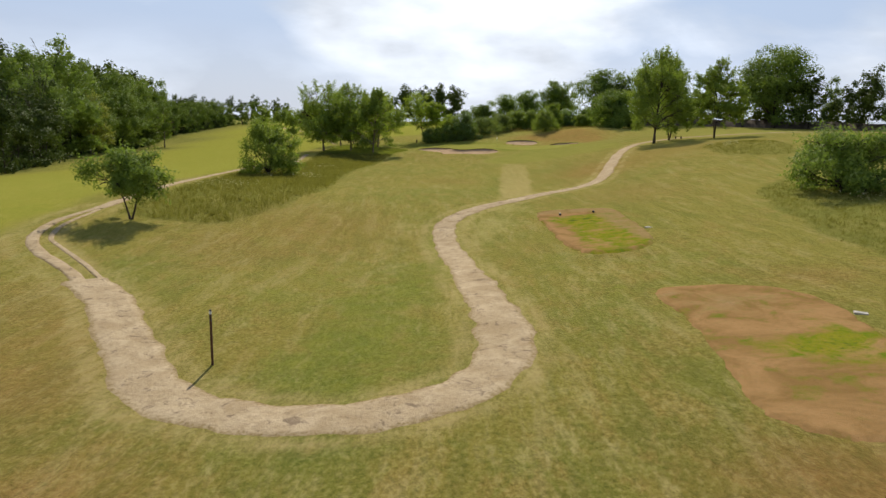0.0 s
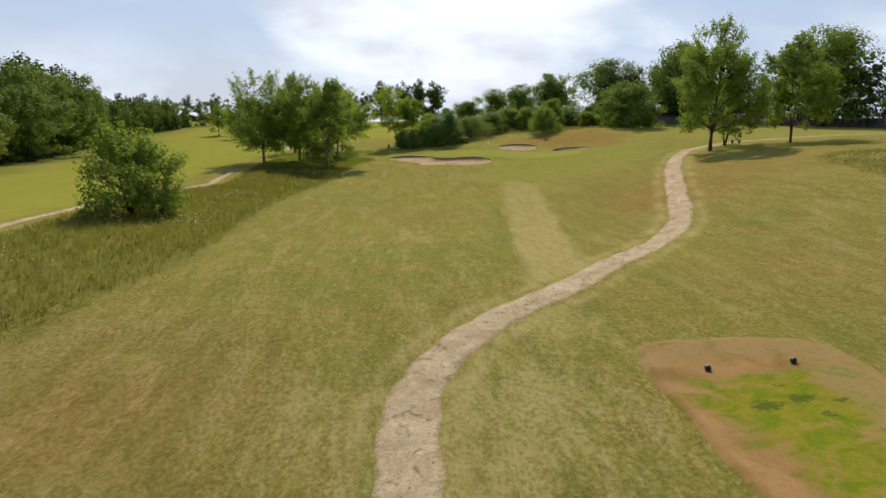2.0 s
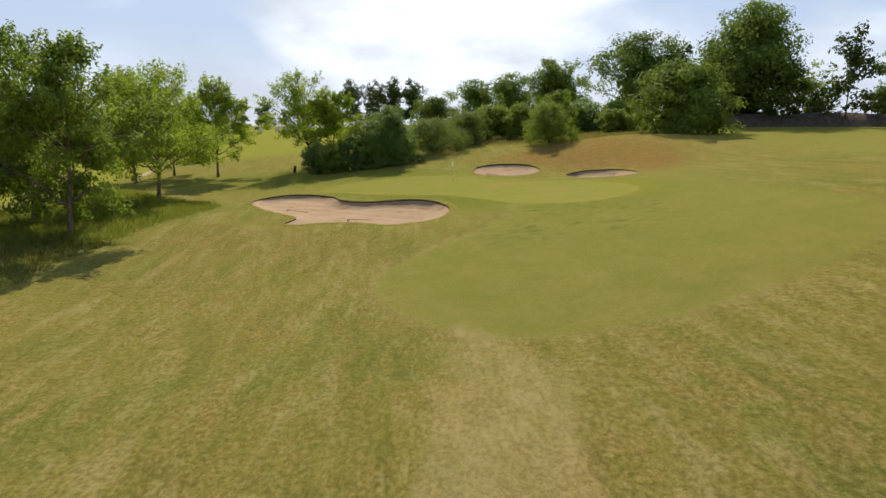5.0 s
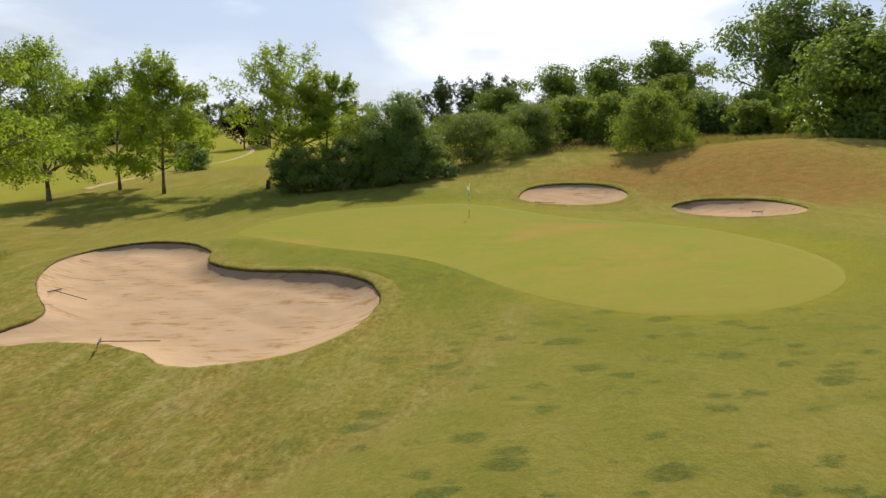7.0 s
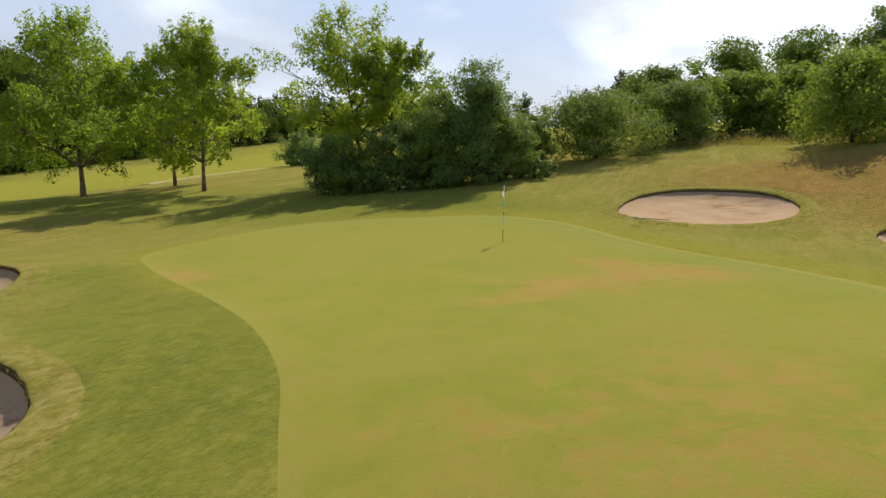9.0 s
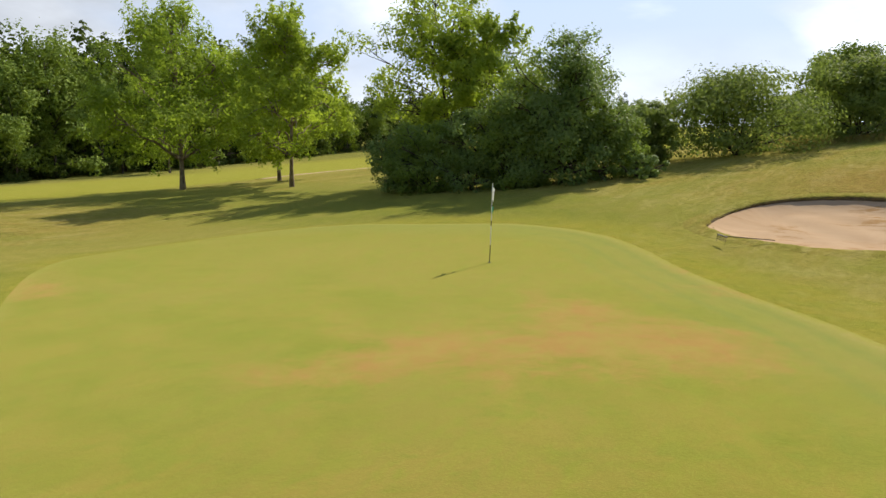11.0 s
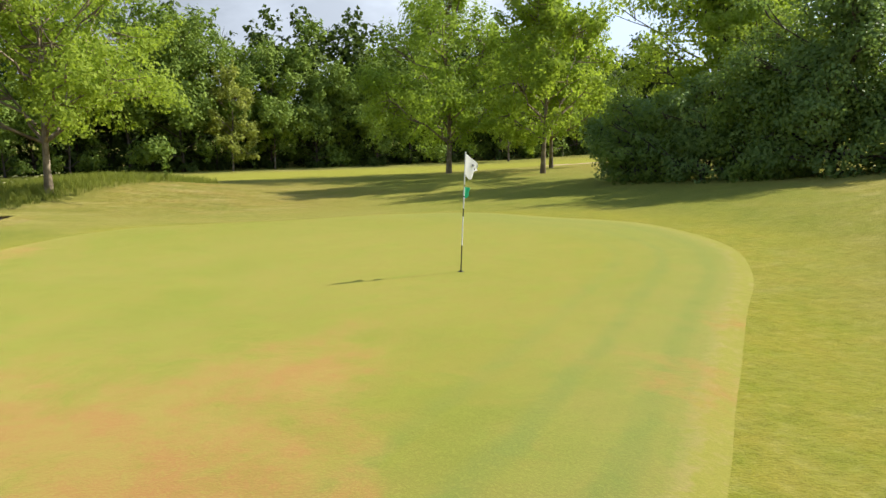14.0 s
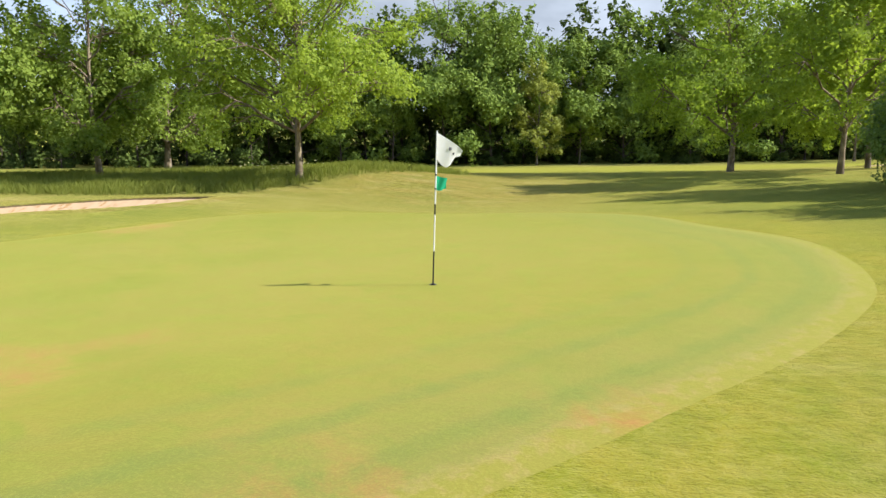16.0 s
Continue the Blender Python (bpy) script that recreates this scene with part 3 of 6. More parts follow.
def bark_material(name, a, b):
    k = Nodes(name)
    patch = k.noise(1.6, 5, 0.6, distort=0.6)
    ridge = k.noise(9, 5, 0.7, stretch=(1, 1, 0.2))
    col = k.mix(k.span(patch, 0.4, 0.62), a, b)
    col = k.mix(k.span(ridge, 0.45, 0.7, 0, 0.6), col, (a[0] * 0.35, a[1] * 0.35, a[2] * 0.35))
    return k.finish(col, 0.9, ridge, 0.7, 0.04, spec=0.15)


def plain_material(name, a, b, rough=0.6, scale=6.0, metal=0.0, spec=0.4):
    k = Nodes(name)
    f = k.noise(scale, 5, 0.65)
    return k.finish(k.mix(k.span(f, 0.35, 0.7), a, b), rough, f, 0.15, 0.01, metal, spec)


GRASS = grass_material()
TURF = green_material()
TEE = tee_material("worn_tee_turf")
GRAVEL = path_material()
SAND = sand_material()
LIP = plain_material("cut_turf_soil", (0.075, 0.055, 0.032), (0.15, 0.112, 0.060), 0.95, 5.0, spec=0.1)
PLANE_LEAF = leaf_material("plane_leaves", (0.118, 0.176, 0.028), (0.330, 0.420, 0.066), 0.45)
LIME_LEAF = leaf_material("lime_leaves", (0.140, 0.200, 0.028), (0.370, 0.450, 0.068), 0.45)
# plane and lime leaves darkened for crowns seen from their shaded side
BACKLIT_LEAF = leaf_material("backlit_leaves", (0.108, 0.158, 0.030), (0.285, 0.362, 0.068), 0.38)
OAK_LEAF = leaf_material("oak_leaves", (0.088, 0.136, 0.030), (0.240, 0.318, 0.066), 0.30)
WOOD_LEAF = leaf_material("woodland_leaves", (0.094, 0.145, 0.028), (0.268, 0.350, 0.066), 0.18)
HOLLY_LEAF = leaf_material("dark_shrub_leaves", (0.100, 0.160, 0.050), (0.260, 0.350, 0.108), 0.32, 0.45)
SHRUB_LEAF = leaf_material("shrub_leaves", (0.118, 0.172, 0.032), (0.300, 0.372, 0.070), 0.38)
WILLOW_LEAF = leaf_material("willow_leaves", (0.118, 0.165, 0.044), (0.265, 0.325, 0.095), 0.36)
# wood leaves with shade in their colour: backlit edge, inner rows, understorey
SHADED_LEAF = leaf_material("shaded_wood_leaves", (0.040, 0.062, 0.016), (0.118, 0.160, 0.034), 0.14)
BRONZE_LEAF = leaf_material("copper_leaves", (0.020, 0.012, 0.016), (0.055, 0.030, 0.034), 0.2)
HAZEL_LEAF = leaf_material("hazel_leaves", (0.096, 0.150, 0.032), (0.262, 0.345, 0.074), 0.34)
BARK = bark_material("mottled_bark", (0.17, 0.13, 0.088), (0.33, 0.268, 0.19))
DARK_BARK = bark_material("dark_bark", (0.065, 0.05, 0.04), (0.13, 0.105, 0.08))
TALL_GRASS = leaf_material("tall_grass", (0.150, 0.190, 0.032), (0.270, 0.285, 0.070), 0.45, 0.8)
ROUGH_GRASS = leaf_material("rough_grass", (0.088, 0.108, 0.018), (0.268, 0.242, 0.064), 0.4, 0.8)
LIP_GRASS = leaf_material("lip_grass", (0.12, 0.125, 0.022), (0.27, 0.225, 0.07), 0.3, 0.8)
MEADOW_GRASS = leaf_material("dry_meadow_grass", (0.165, 0.150, 0.040), (0.360, 0.290, 0.115), 0.35, 0.8)
FLOWER = leaf_material("cream_umbels", (0.44, 0.42, 0.20), (0.62, 0.58, 0.34), 0.3, 0.8)


# ---- builders ----
def mesh_of(name, verts, faces, material, smooth=True):
    me = bpy.data.meshes.new(name)
    me.from_pydata([tuple(v) for v in np.asarray(verts).tolist()], [], faces if isinstance(faces, list) else faces.tolist())
    me.materials.append(material)
    if smooth:
        me.polygons.foreach_set("use_smooth", np.ones(len(me.polygons), bool))
    me.update()
    return me


def part(name, data, parent, label=""):
    """Links a mesh as one part of a thing."""
    if isinstance(data, tuple):
        bm, material = data
        me = bpy.data.meshes.new(name)
        bm.to_mesh(me)
        bm.free()
        me.materials.append(material)
        data = me
    ob = new(name, data)
    ob.parent = parent
    return tagged(ob, label)


def float_attr(me, name, values):
    a = me.attributes.new(name, "FLOAT", "POINT")
    a.data.foreach_set("value", np.asarray(values, np.float32))


def box(bm, size, m, bevel=0.0):
    r = bmesh.ops.create_cube(bm, size=1.0, matrix=m @ Matrix.Diagonal((*size, 1)))
    if bevel:
        edges = list({e for v in r["verts"] for e in v.link_edges})
        bmesh.ops.bevel(bm, geom=edges, offset=bevel, segments=2, affect="EDGES")


def rod(bm, a, b, r1, r2=None, seg=8):
    a, b = Vector(a), Vector(b)
    d = b - a
    m = Matrix.Translation((a + b) / 2) @ d.to_track_quat("Z", "Y").to_matrix().to_4x4()
    bmesh.ops.create_cone(bm, cap_ends=True, segments=seg, radius1=r1, radius2=r2 if r2 is not None else r1, depth=d.length, matrix=m)


def grid_faces(nx, ny):
    i, j = np.meshgrid(np.arange(nx - 1), np.arange(ny - 1), indexing="ij")
    a = (i * ny + j).ravel()
    return np.stack([a, a + ny, a + ny + 1, a + 1], 1)


# ---- ground ----
def axis(lo, hi, step, far, grow=1.22):
    core = np.arange(lo, hi + step / 2, step)
    out, s = [], step
    p = hi
    while p < far:
        s *= grow
        p += s
        out.append(p)
    left, s, p = [], step, lo
    while p > -far:
        s *= grow
        p -= s
        left.append(p)
    return np.concatenate([left[::-1], core, out])


def smooth01(v, lo, hi):
    s = np.clip((v - lo) / (hi - lo), 0, 1)
    return s * s * (3 - 2 * s)


def build_ground():
    xs = axis(-32, 46, 0.5, 2600)
    ys = axis(4, 226, 0.5, 2600)
    X, Y = np.meshgrid(xs, ys, indexing="ij")
    x, y = X.ravel(), Y.ravel()
    z = terrain(x, y)
    for sand in (SAND_A, SAND_B, SAND_C):
        d = inside(x, y, sand)
        z = z - 1.6 * (d > -0.1)
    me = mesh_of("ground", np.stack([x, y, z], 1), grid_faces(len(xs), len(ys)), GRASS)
    wob = 0.5 * np.sin(x * 0.9 + y * 0.4) + 0.5 * np.sin(y * 0.63 - x * 0.3)
    rough = np.zeros_like(x)
    for r in (ROUGH_W, ROUGH_E, ROUGH_P, ROUGH_N):
        rough = np.maximum(rough, smooth01(inside(x, y, r) + 0.3 * wob, -0.25, 0.3))
    # woodland floor
    rough = np.maximum(rough, smooth01(-58 - 0.16 * (y - 95) - x, 0, 4) * smooth01(y + 0.25 * (x + 58), 22, 48))
    dry = 0.17 + 0.0 * x
    ds = inside(x, y, STRIP)
    dry -= 0.30 * np.exp(-((ds + 2.2) / 1.8) ** 2)
    dry += 0.75 * np.exp(-(((x - 36) / 7) ** 2 + ((y - 193) / 7) ** 2)) + 0.5 * np.exp(-(((x - 27) / 5) ** 2 + ((y - 200) / 4) ** 2))
    dry += 0.30 * np.exp(-(((x - 33) / 14) ** 2 + ((y - 85) / 26) ** 2))
    dry += 0.30 * np.exp(-(((x + 8) / 9) ** 2 + ((y - 66) / 22) ** 2))
    dry += 0.35 * np.exp(-(((x - 22) / 9) ** 2 + ((y - 208) / 6) ** 2))
    dry -= 0.30 * np.exp(-(((x + 4) / 6) ** 2 + ((y - 34) / 12) ** 2))
    dg = inside(x, y, GREEN)
    dry -= 0.4 * smooth01(dg, -6, -1)
    dry += 0.45 * np.exp(-((dg + 3.2) / 0.45) ** 2)
    weed = 1.2 * np.exp(-(((x - 21.5) / 7.5) ** 2 + ((y - 150.5) / 8.0) ** 2) ** 1.5)
    # mower's turning line in front of the green
    ring = np.asarray(APRON[:44])
    dr = np.full(x.shape, 1e9)
    sel = (x > 2) & (x < 36) & (y > 118) & (y < 164)
    for a, b in zip(ring[:-1], ring[1:]):
        d = b - a
        s = np.clip(((x[sel] - a[0]) * d[0] + (y[sel] - a[1]) * d[1]) / (d @ d), 0, 1)
        dr[sel] = np.minimum(dr[sel], np.hypot(x[sel] - a[0] - s * d[0], y[sel] - a[1] - s * d[1]))
    dry += 0.35 * np.exp(-(dr / 0.7) ** 2)
    dry -= 0.3 * smooth01(y, 186, 192) * smooth01(12 - x, 0, 8)
    
    # worn verge beside the path
    dp = np.full(x.shape, 1e9)
    near = (x > -32) & (x < 60) & (y > 0) & (y < 150)
    both = np.vstack([CART_PATH[::-1], OUTER_RUT])
    for a, b in zip(both[:-1], both[1:]):
        d = b - a
        s = np.clip(((x[near] - a[0]) * d[0] + (y[near] - a[1]) * d[1]) / (d @ d), 0, 1)
        dp[near] = np.minimum(dp[near], np.hypot(x[near] - a[0] - s * d[0], y[near] - a[1] - s * d[1]))
    dry += 0.85 * smooth01(2.5 - dp + 0.45 * wob, 0.2, 1.2)
    fair = smooth01(-28.5 - x + 0.4 * wob, 0, 2.5) * (1 - rough)
    fair = np.maximum(fair, np.maximum(0.75 * smooth01(dg, -16, -3), 0.9 * smooth01(dg, -2.6, -1.8)) * (dg < 0))
    fair = np.maximum(fair, smooth01(x - 48, 0, 8) * smooth01(y, 138, 150))
    fair = np.maximum(fair, smooth01(y - 236, 0, 15) * (1 - rough))
    col = np.stack([rough, np.clip(dry, 0, 1), fair, np.ones_like(x)], 1).astype(np.float32)
    heath = np.exp(-(((x - 37) / 9) ** 2 + ((y - 193) / 8.5) ** 2) ** 1.5) + 0.8 * np.exp(-(((x - 39) / 4.5) ** 2 + ((y - 184.5) / 5) ** 2) ** 1.5) + np.exp(-(((x - 30) / 9.5) ** 2 + ((y - 200) / 4.8) ** 2) ** 1.5) + 0.7 * np.exp(-(((x - 22) / 6) ** 2 + ((y - 102) / 10) ** 2)) + 0.4 * np.exp(-(((x - 2) / 4) ** 2 + ((y - 102) / 5) ** 2)) + 0.35 * np.exp(-(((x - 19) / 6) ** 2 + ((y - 70) / 6) ** 2)) + 0.35 * np.exp(-(((x - 18) / 3) ** 2 + ((y - 34) / 3) ** 2)) + 0.7 * np.exp(-(((x - 9.5) / 4) ** 2 + ((y - 15) / 3.5) ** 2)) + 0.45 * np.exp(-(((x + 9.5) / 3) ** 2 + ((y - 15.5) / 4) ** 2)) + 0.5 * np.exp(-(((x - 34) / 12) ** 2 + ((y - 108) / 16) ** 2)) + 0.45 * np.exp(-(((x + 10) / 7) ** 2 + ((y - 58) / 9) ** 2)) + 0.55 * np.exp(-(((x + 18) / 8) ** 2 + ((y - 25) / 8) ** 2))
    float_attr(me, "heath", np.clip(heath, 0, 1))
    east = smooth01(x + 0.8 * (y - 180), 6, 20)
    float_attr(me, "collar", np.maximum(smooth01(dg + 0.12 * wob, -1.7, 0.0), east * smooth01(dg + 0.5 * wob, -3.4, -1.2)))
    float_attr(me, "lush_and_shade", spots(x, y, LUSH_AND_SHADE))
    float_attr(me, "brown", spots(x, y, BROWN) + spots(x, y, BROWN_N) + 0.9 * np.exp(-((dr - 0.2 - 0.2 * wob) / 0.55) ** 2) * (inside(x, y, APRON) < 0.15))
    float_attr(me, "vivid_and_shade", spots(x, y, VIVID_AND_SHADE) + 0.5 * np.exp(-((dg + 2.4 + 0.5 * wob) / 2.0) ** 2) * smooth01(178 - y, 0, 6))
    float_attr(me, "straw", spots(x, y, STRAW))
    float_attr(me, "apron", smooth01(inside(x, y, APRON) + 0.1 * wob, -0.3, 0.4))
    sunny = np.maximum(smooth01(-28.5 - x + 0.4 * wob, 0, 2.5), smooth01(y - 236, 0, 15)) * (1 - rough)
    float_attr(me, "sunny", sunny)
    float_attr(me, "weed", np.clip(1.4 * weed, 0, 1))
    pale = smooth01(inside(x, y, STRIP) + 0.12 * wob, -0.3, 0.3) * (0.54 + 0.30 * smooth01(y, 130, 90)) + 0.22 * np.exp(-(dr / 0.45) ** 2)
    pale = np.maximum(pale, 0.85 * np.exp(-((dp - 1.55 + 0.15 * wob) / 0.38) ** 2) * (0.65 + 0.35 * np.sin(x * 1.3 + y * 0.7)))
    # bare strip under the edge of the western wood
    pale = np.maximum(pale, 0.7 * np.exp(-((x + 87 + 0.12 * (y - 205) + wob) / 2.6) ** 2) * smooth01(y, 192, 202) * smooth01(275 - y, 0, 20))
    float_attr(me, "pale", np.clip(pale, 0, 1))
    a = me.color_attributes.new("zone", "FLOAT_COLOR", "POINT")
    a.data.foreach_set("color", col.ravel())
    return tagged(new("ground", me), "rolling mown grass with dry patches and longer rough", "ground", kind="structure")


ground = build_ground()


def ribbon(name, curve, width, lift, label, seed, thin=1.0, after=0.0):
    """A worn path that lies on the land, with uneven edges."""
    rng = np.random.default_rng(seed)
    step = np.hypot(*np.diff(curve, axis=0).T)
    s = np.concatenate([[0], np.cumsum(step)])
    t = np.arange(0, s[-1], 0.45)
    cx, cy = np.interp(t, s, curve[:, 0]), np.interp(t, s, curve[:, 1])
    dx, dy = np.gradient(cx), np.gradient(cy)
    ln = np.hypot(dx, dy)
    nx, ny = -dy / ln, dx / ln
    k = 9
    ph = rng.uniform(0, 6.28, 8)
    verts, side = [], []
    wl = 1 + 0.07 * np.sin(t * 0.7 + ph[0]) + 0.06 * np.sin(t * 1.9 + ph[1]) + rng.normal(0, 0.035, len(t))
    wr = 1 + 0.07 * np.sin(t * 0.6 + ph[2]) + 0.06 * np.sin(t * 2.2 + ph[3]) + rng.normal(0, 0.035, len(t))
    for j in range(k):
        u = -1 + 2 * j / (k - 1)
        off = width / 2 * (1 + (thin - 1) * smooth01(t, after, after + 15)) * u * np.where(u < 0, wl, wr)
        px, py = cx + nx * off, cy + ny * off
        h = terrain(px, py) + lift * (1 - abs(u) ** 4) - 0.03 * (abs(u) > 0.95) + 0.012 * np.sin(px * 3 + py * 2.1) * (abs(u) < 0.9)
        verts.append(np.stack([px, py, h], 1))
        side.append(np.full(len(t), abs(u)))
    me = mesh_of(name, np.concatenate(verts), grid_faces(k, len(t))[:, ::-1], GRAVEL)
    float_attr(me, "side", np.concatenate(side))
    return tagged(new(name, me), label, "path", kind="structure")


ribbon("path", CART_PATH, 2.55, 0.05, "winding pale gravel cart path worn into the grass", 3, 0.8, 38.0)
ribbon("track", WEST_TRACK, 1.1, 0.05, "narrow pale earth track along the rough", 4)
ribbon("track", OUTER_RUT, 0.95, 0.06, "pale outer wheel rut where the path forks", 6, 0.6, 10.0)
ribbon("track", INNER_RUT, 0.42, 0.045, "narrow pale inner wheel rut beside grass", 7)
ribbon("track", FAR_TRACK, 1.3, 0.05, "pale earth track climbing the far fairway", 5)


def clods(name, curve, spans, count, seed, label):
    """Small loose stones and clods along the worn crown of a path."""
    rng = np.random.default_rng(seed)
    step = np.hypot(*np.diff(curve, axis=0).T)
    s = np.concatenate([[0], np.cumsum(step)])
    which = rng.integers(0, len(spans), count)
    a, b = np.array(spans)[which].T
    t = a + (b - a) * rng.uniform(0, 1, count)
    cx, cy = np.interp(t, s, curve[:, 0]), np.interp(t, s, curve[:, 1])
    dx, dy = np.interp(t + 0.2, s, curve[:, 0]) - cx, np.interp(t + 0.2, s, curve[:, 1]) - cy
    ln = np.hypot(dx, dy) + 1e-9
    off = rng.normal(0, 0.42, count)
    x, y = cx - dy / ln * off, cy + dx / ln * off
    r = 0.010 + 0.024 * rng.uniform(0, 1, count) ** 3
    base = np.array([(1, 0, 0), (0, 1, 0), (-1, 0, 0), (0, -1, 0), (0, 0, 0.8), (0, 0, -0.6)])
    ang = rng.uniform(0, 6.28, count)
    rot = np.stack([np.stack([np.cos(ang), -np.sin(ang), 0 * ang], 1), np.stack([np.sin(ang), np.cos(ang), 0 * ang], 1), np.tile((0.0, 0.0, 1.0), (count, 1))], 1)
    local = base[None] * r[:, None, None] * rng.uniform(0.6, 1.35, (count, 6, 1))
    v = np.einsum("nij,nkj->nki", rot, local) + np.stack([x, y, terrain(x, y) + 0.055 + 0.3 * r], 1)[:, None]
    f = np.array([(0, 1, 4), (1, 2, 4), (2, 3, 4), (3, 0, 4), (1, 0, 5), (2, 1, 5), (3, 2, 5), (0, 3, 5)])
    faces = (np.arange(count)[:, None, None] * 6 + f[None]).reshape(-1, 3)
    return tagged(new(name, mesh_of(name, v.reshape(-1, 3), faces, CLOD, smooth=False)), label, "stones", kind="stuff")


CLOD = plain_material("brown_clods", (0.12, 0.085, 0.055), (0.26, 0.19, 0.13), 0.95, 3.0, spec=0.1)
clods("path_stones", CART_PATH, [(62, 90), (70, 84), (78, 94), (90, 125)], 900, 41, "loose brown clods and stones on the gravel path")


def rings(outline, spine, count, power=1.0):
    """Concentric rings from an outline to a spine, as vertices and faces."""
    a, b = (np.array(v, float) for v in spine)
    d = b - a
    s = np.clip(((outline - a) @ d) / (d @ d), 0, 1)
    core = a + s[:, None] * d
    n = len(outline)
    xy = np.concatenate([outline + (core - outline) * (i / count) ** power for i in range(count + 1)])
    f = []
    for i in range(count):
        for j in range(n):
            f.append((i * n + j, i * n + (j + 1) % n, (i + 1) * n + (j + 1) % n, (i + 1) * n + j))
    return xy, f


def build_green():
    xy, f = rings(GREEN, ((8, 181), (25, 164.5)), 22)
    n = len(GREEN)
    d = inside(xy[:, 0], xy[:, 1], GREEN)
    d[:n] = 0
    z = terrain(xy[:, 0], xy[:, 1]) + 0.03 + 0.02 * smooth01(d, 0, 2.5)
    t = np.roll(GREEN, -1, 0) - np.roll(GREEN, 1, 0)
    nrm = np.stack([t[:, 1], -t[:, 0]], 1) / np.linalg.norm(t, axis=1)[:, None]
    if inside(*(GREEN + nrm * 0.3).T, GREEN).mean() > 0:
        nrm = -nrm
    skirt = GREEN + nrm * 0.3
    v = np.vstack([np.column_stack([skirt, terrain(skirt[:, 0], skirt[:, 1]) - 0.02]), np.column_stack([xy, z])])
    faces = [(j, (j + 1) % n, n + (j + 1) % n, n + j) for j in range(n)] + [tuple(i + n for i in q) for q in f]
    me = mesh_of("putting_green", v, faces, TURF)
    float_attr(me, "edge", np.concatenate([np.zeros(n), np.maximum(d, 0)]))
    gx, gy = v[:, 0], v[:, 1]
    float_attr(me, "mown", smooth01(gy + 0.5 * gx, 183, 192))
    burn = 0.03 + spots(gx, gy, [(22.2, 176.5, 2.0, 1.7, 1.0), (20.0, 174.8, 1.8, 1.2, 0.55), (19.0, 173.6, 1.4, 1.0, 0.4), (20.5, 178.3, 0.9, 0.7, 0.6), (23.3, 177.3, 1.0, 0.9, 0.5),
                                 (18.8, 179.5, 1.0, 0.5, 0.5), (20.2, 178.6, 0.8, 0.6, 0.4), (20.5, 184.4, 0.7, 0.7, 0.35), (22.2, 182.1, 0.9, 0.8, 0.55), (7.2, 174.2, 2.0, 1.0, 0.6),
                                 (18.5, 172.3, 1.6, 1.0, 0.25), (22.5, 164.6, 4.2, 2.8, 0.26), (24.8, 166, 3.2, 2.6, 0.2), (23.4, 169.5, 2.4, 2.4, 0.14)])
    float_attr(me, "burn", np.clip(burn, 0, 1))
    return tagged(new("putting_green", me), "close-mown yellow-green putting green with reddish dry patches", "putting green", kind="structure")


build_green()


def build_tee(outline, height, wear, label):
    rng = np.random.default_rng(len(label))
    n = len(outline)
    outline = np.concatenate([outline + (np.roll(outline, -1, 0) - outline) * q for q in (0, 0.5)]).reshape(2, n, 2).transpose(1, 0, 2).reshape(-1, 2)
    c = outline.mean(0)
    outline = outline + rng.normal(0, 0.03, outline.shape) + 0.06 * np.sin(np.arange(2 * n) * 0.9)[:, None] * (outline - c) / np.linalg.norm(outline - c, axis=1)[:, None]
    grown = c + (outline - c) * 1.07
    xy, f = rings(np.asarray(outline), (c + (0, 6), c - (0, 6)), 30)
    n = len(outline)
    top = np.column_stack([xy, terrain(xy[:, 0], xy[:, 1]) + height])
    skirt = np.column_stack([grown, terrain(grown[:, 0], grown[:, 1]) - 0.05])
    v = np.vstack([skirt, top])
    faces = [(j, (j + 1) % n, n + (j + 1) % n, n + j) for j in range(n)] + [tuple(i + n for i in q) for q in f]
    me = mesh_of("tee_box", v, faces, TEE)
    bare, pale, tufts = wear(v[:, 0], v[:, 1], inside(v[:, 0], v[:, 1], outline))
    float_attr(me, "bare", bare)
    float_attr(me, "tufts", tufts)
    float_attr(me, "pale", pale)
    return tagged(new("tee_box", me), label, "tee", kind="structure")


def worn_a(x, y, d):
    """Bare soil and pale dust on the upper tee."""
    west = smooth01(10.3 - x - 0.06 * (56 - y), -0.3, 1.0) * smooth01(57.5 - y, 0, 3)
    bare = np.where(d < -0.05, 0.2, 0.42 + 0.4 * west + 0.25 * smooth01(0.6 - d, 0, 0.6) + 0.55 * smooth01(y, 58.2, 59.2) - spots(x, y, [(11.0, 56.0, 1.8, 2.4, 0.34), (11.2, 49, 1.3, 4.5, 0.22)]))
    pale = np.maximum(smooth01(x - 12.7 + 0.03 * (y - 53), -0.5, 0.7), smooth01(y + 0.2 * (x - 11), 59.4, 60.6))
    tufts = spots(x, y, [(10.6, 57.6, 0.45, 0.30, 1.0), (10.5, 56.4, 0.5, 0.32, 1.0), (11.6, 56.7, 0.6, 0.3, 1.0), (11.8, 55.5, 0.45, 0.32, 0.9), (11.4, 57.8, 0.5, 0.22, 0.8), (12.6, 56.3, 0.35, 0.3, 0.7)])
    return bare, 0.8 * pale, tufts


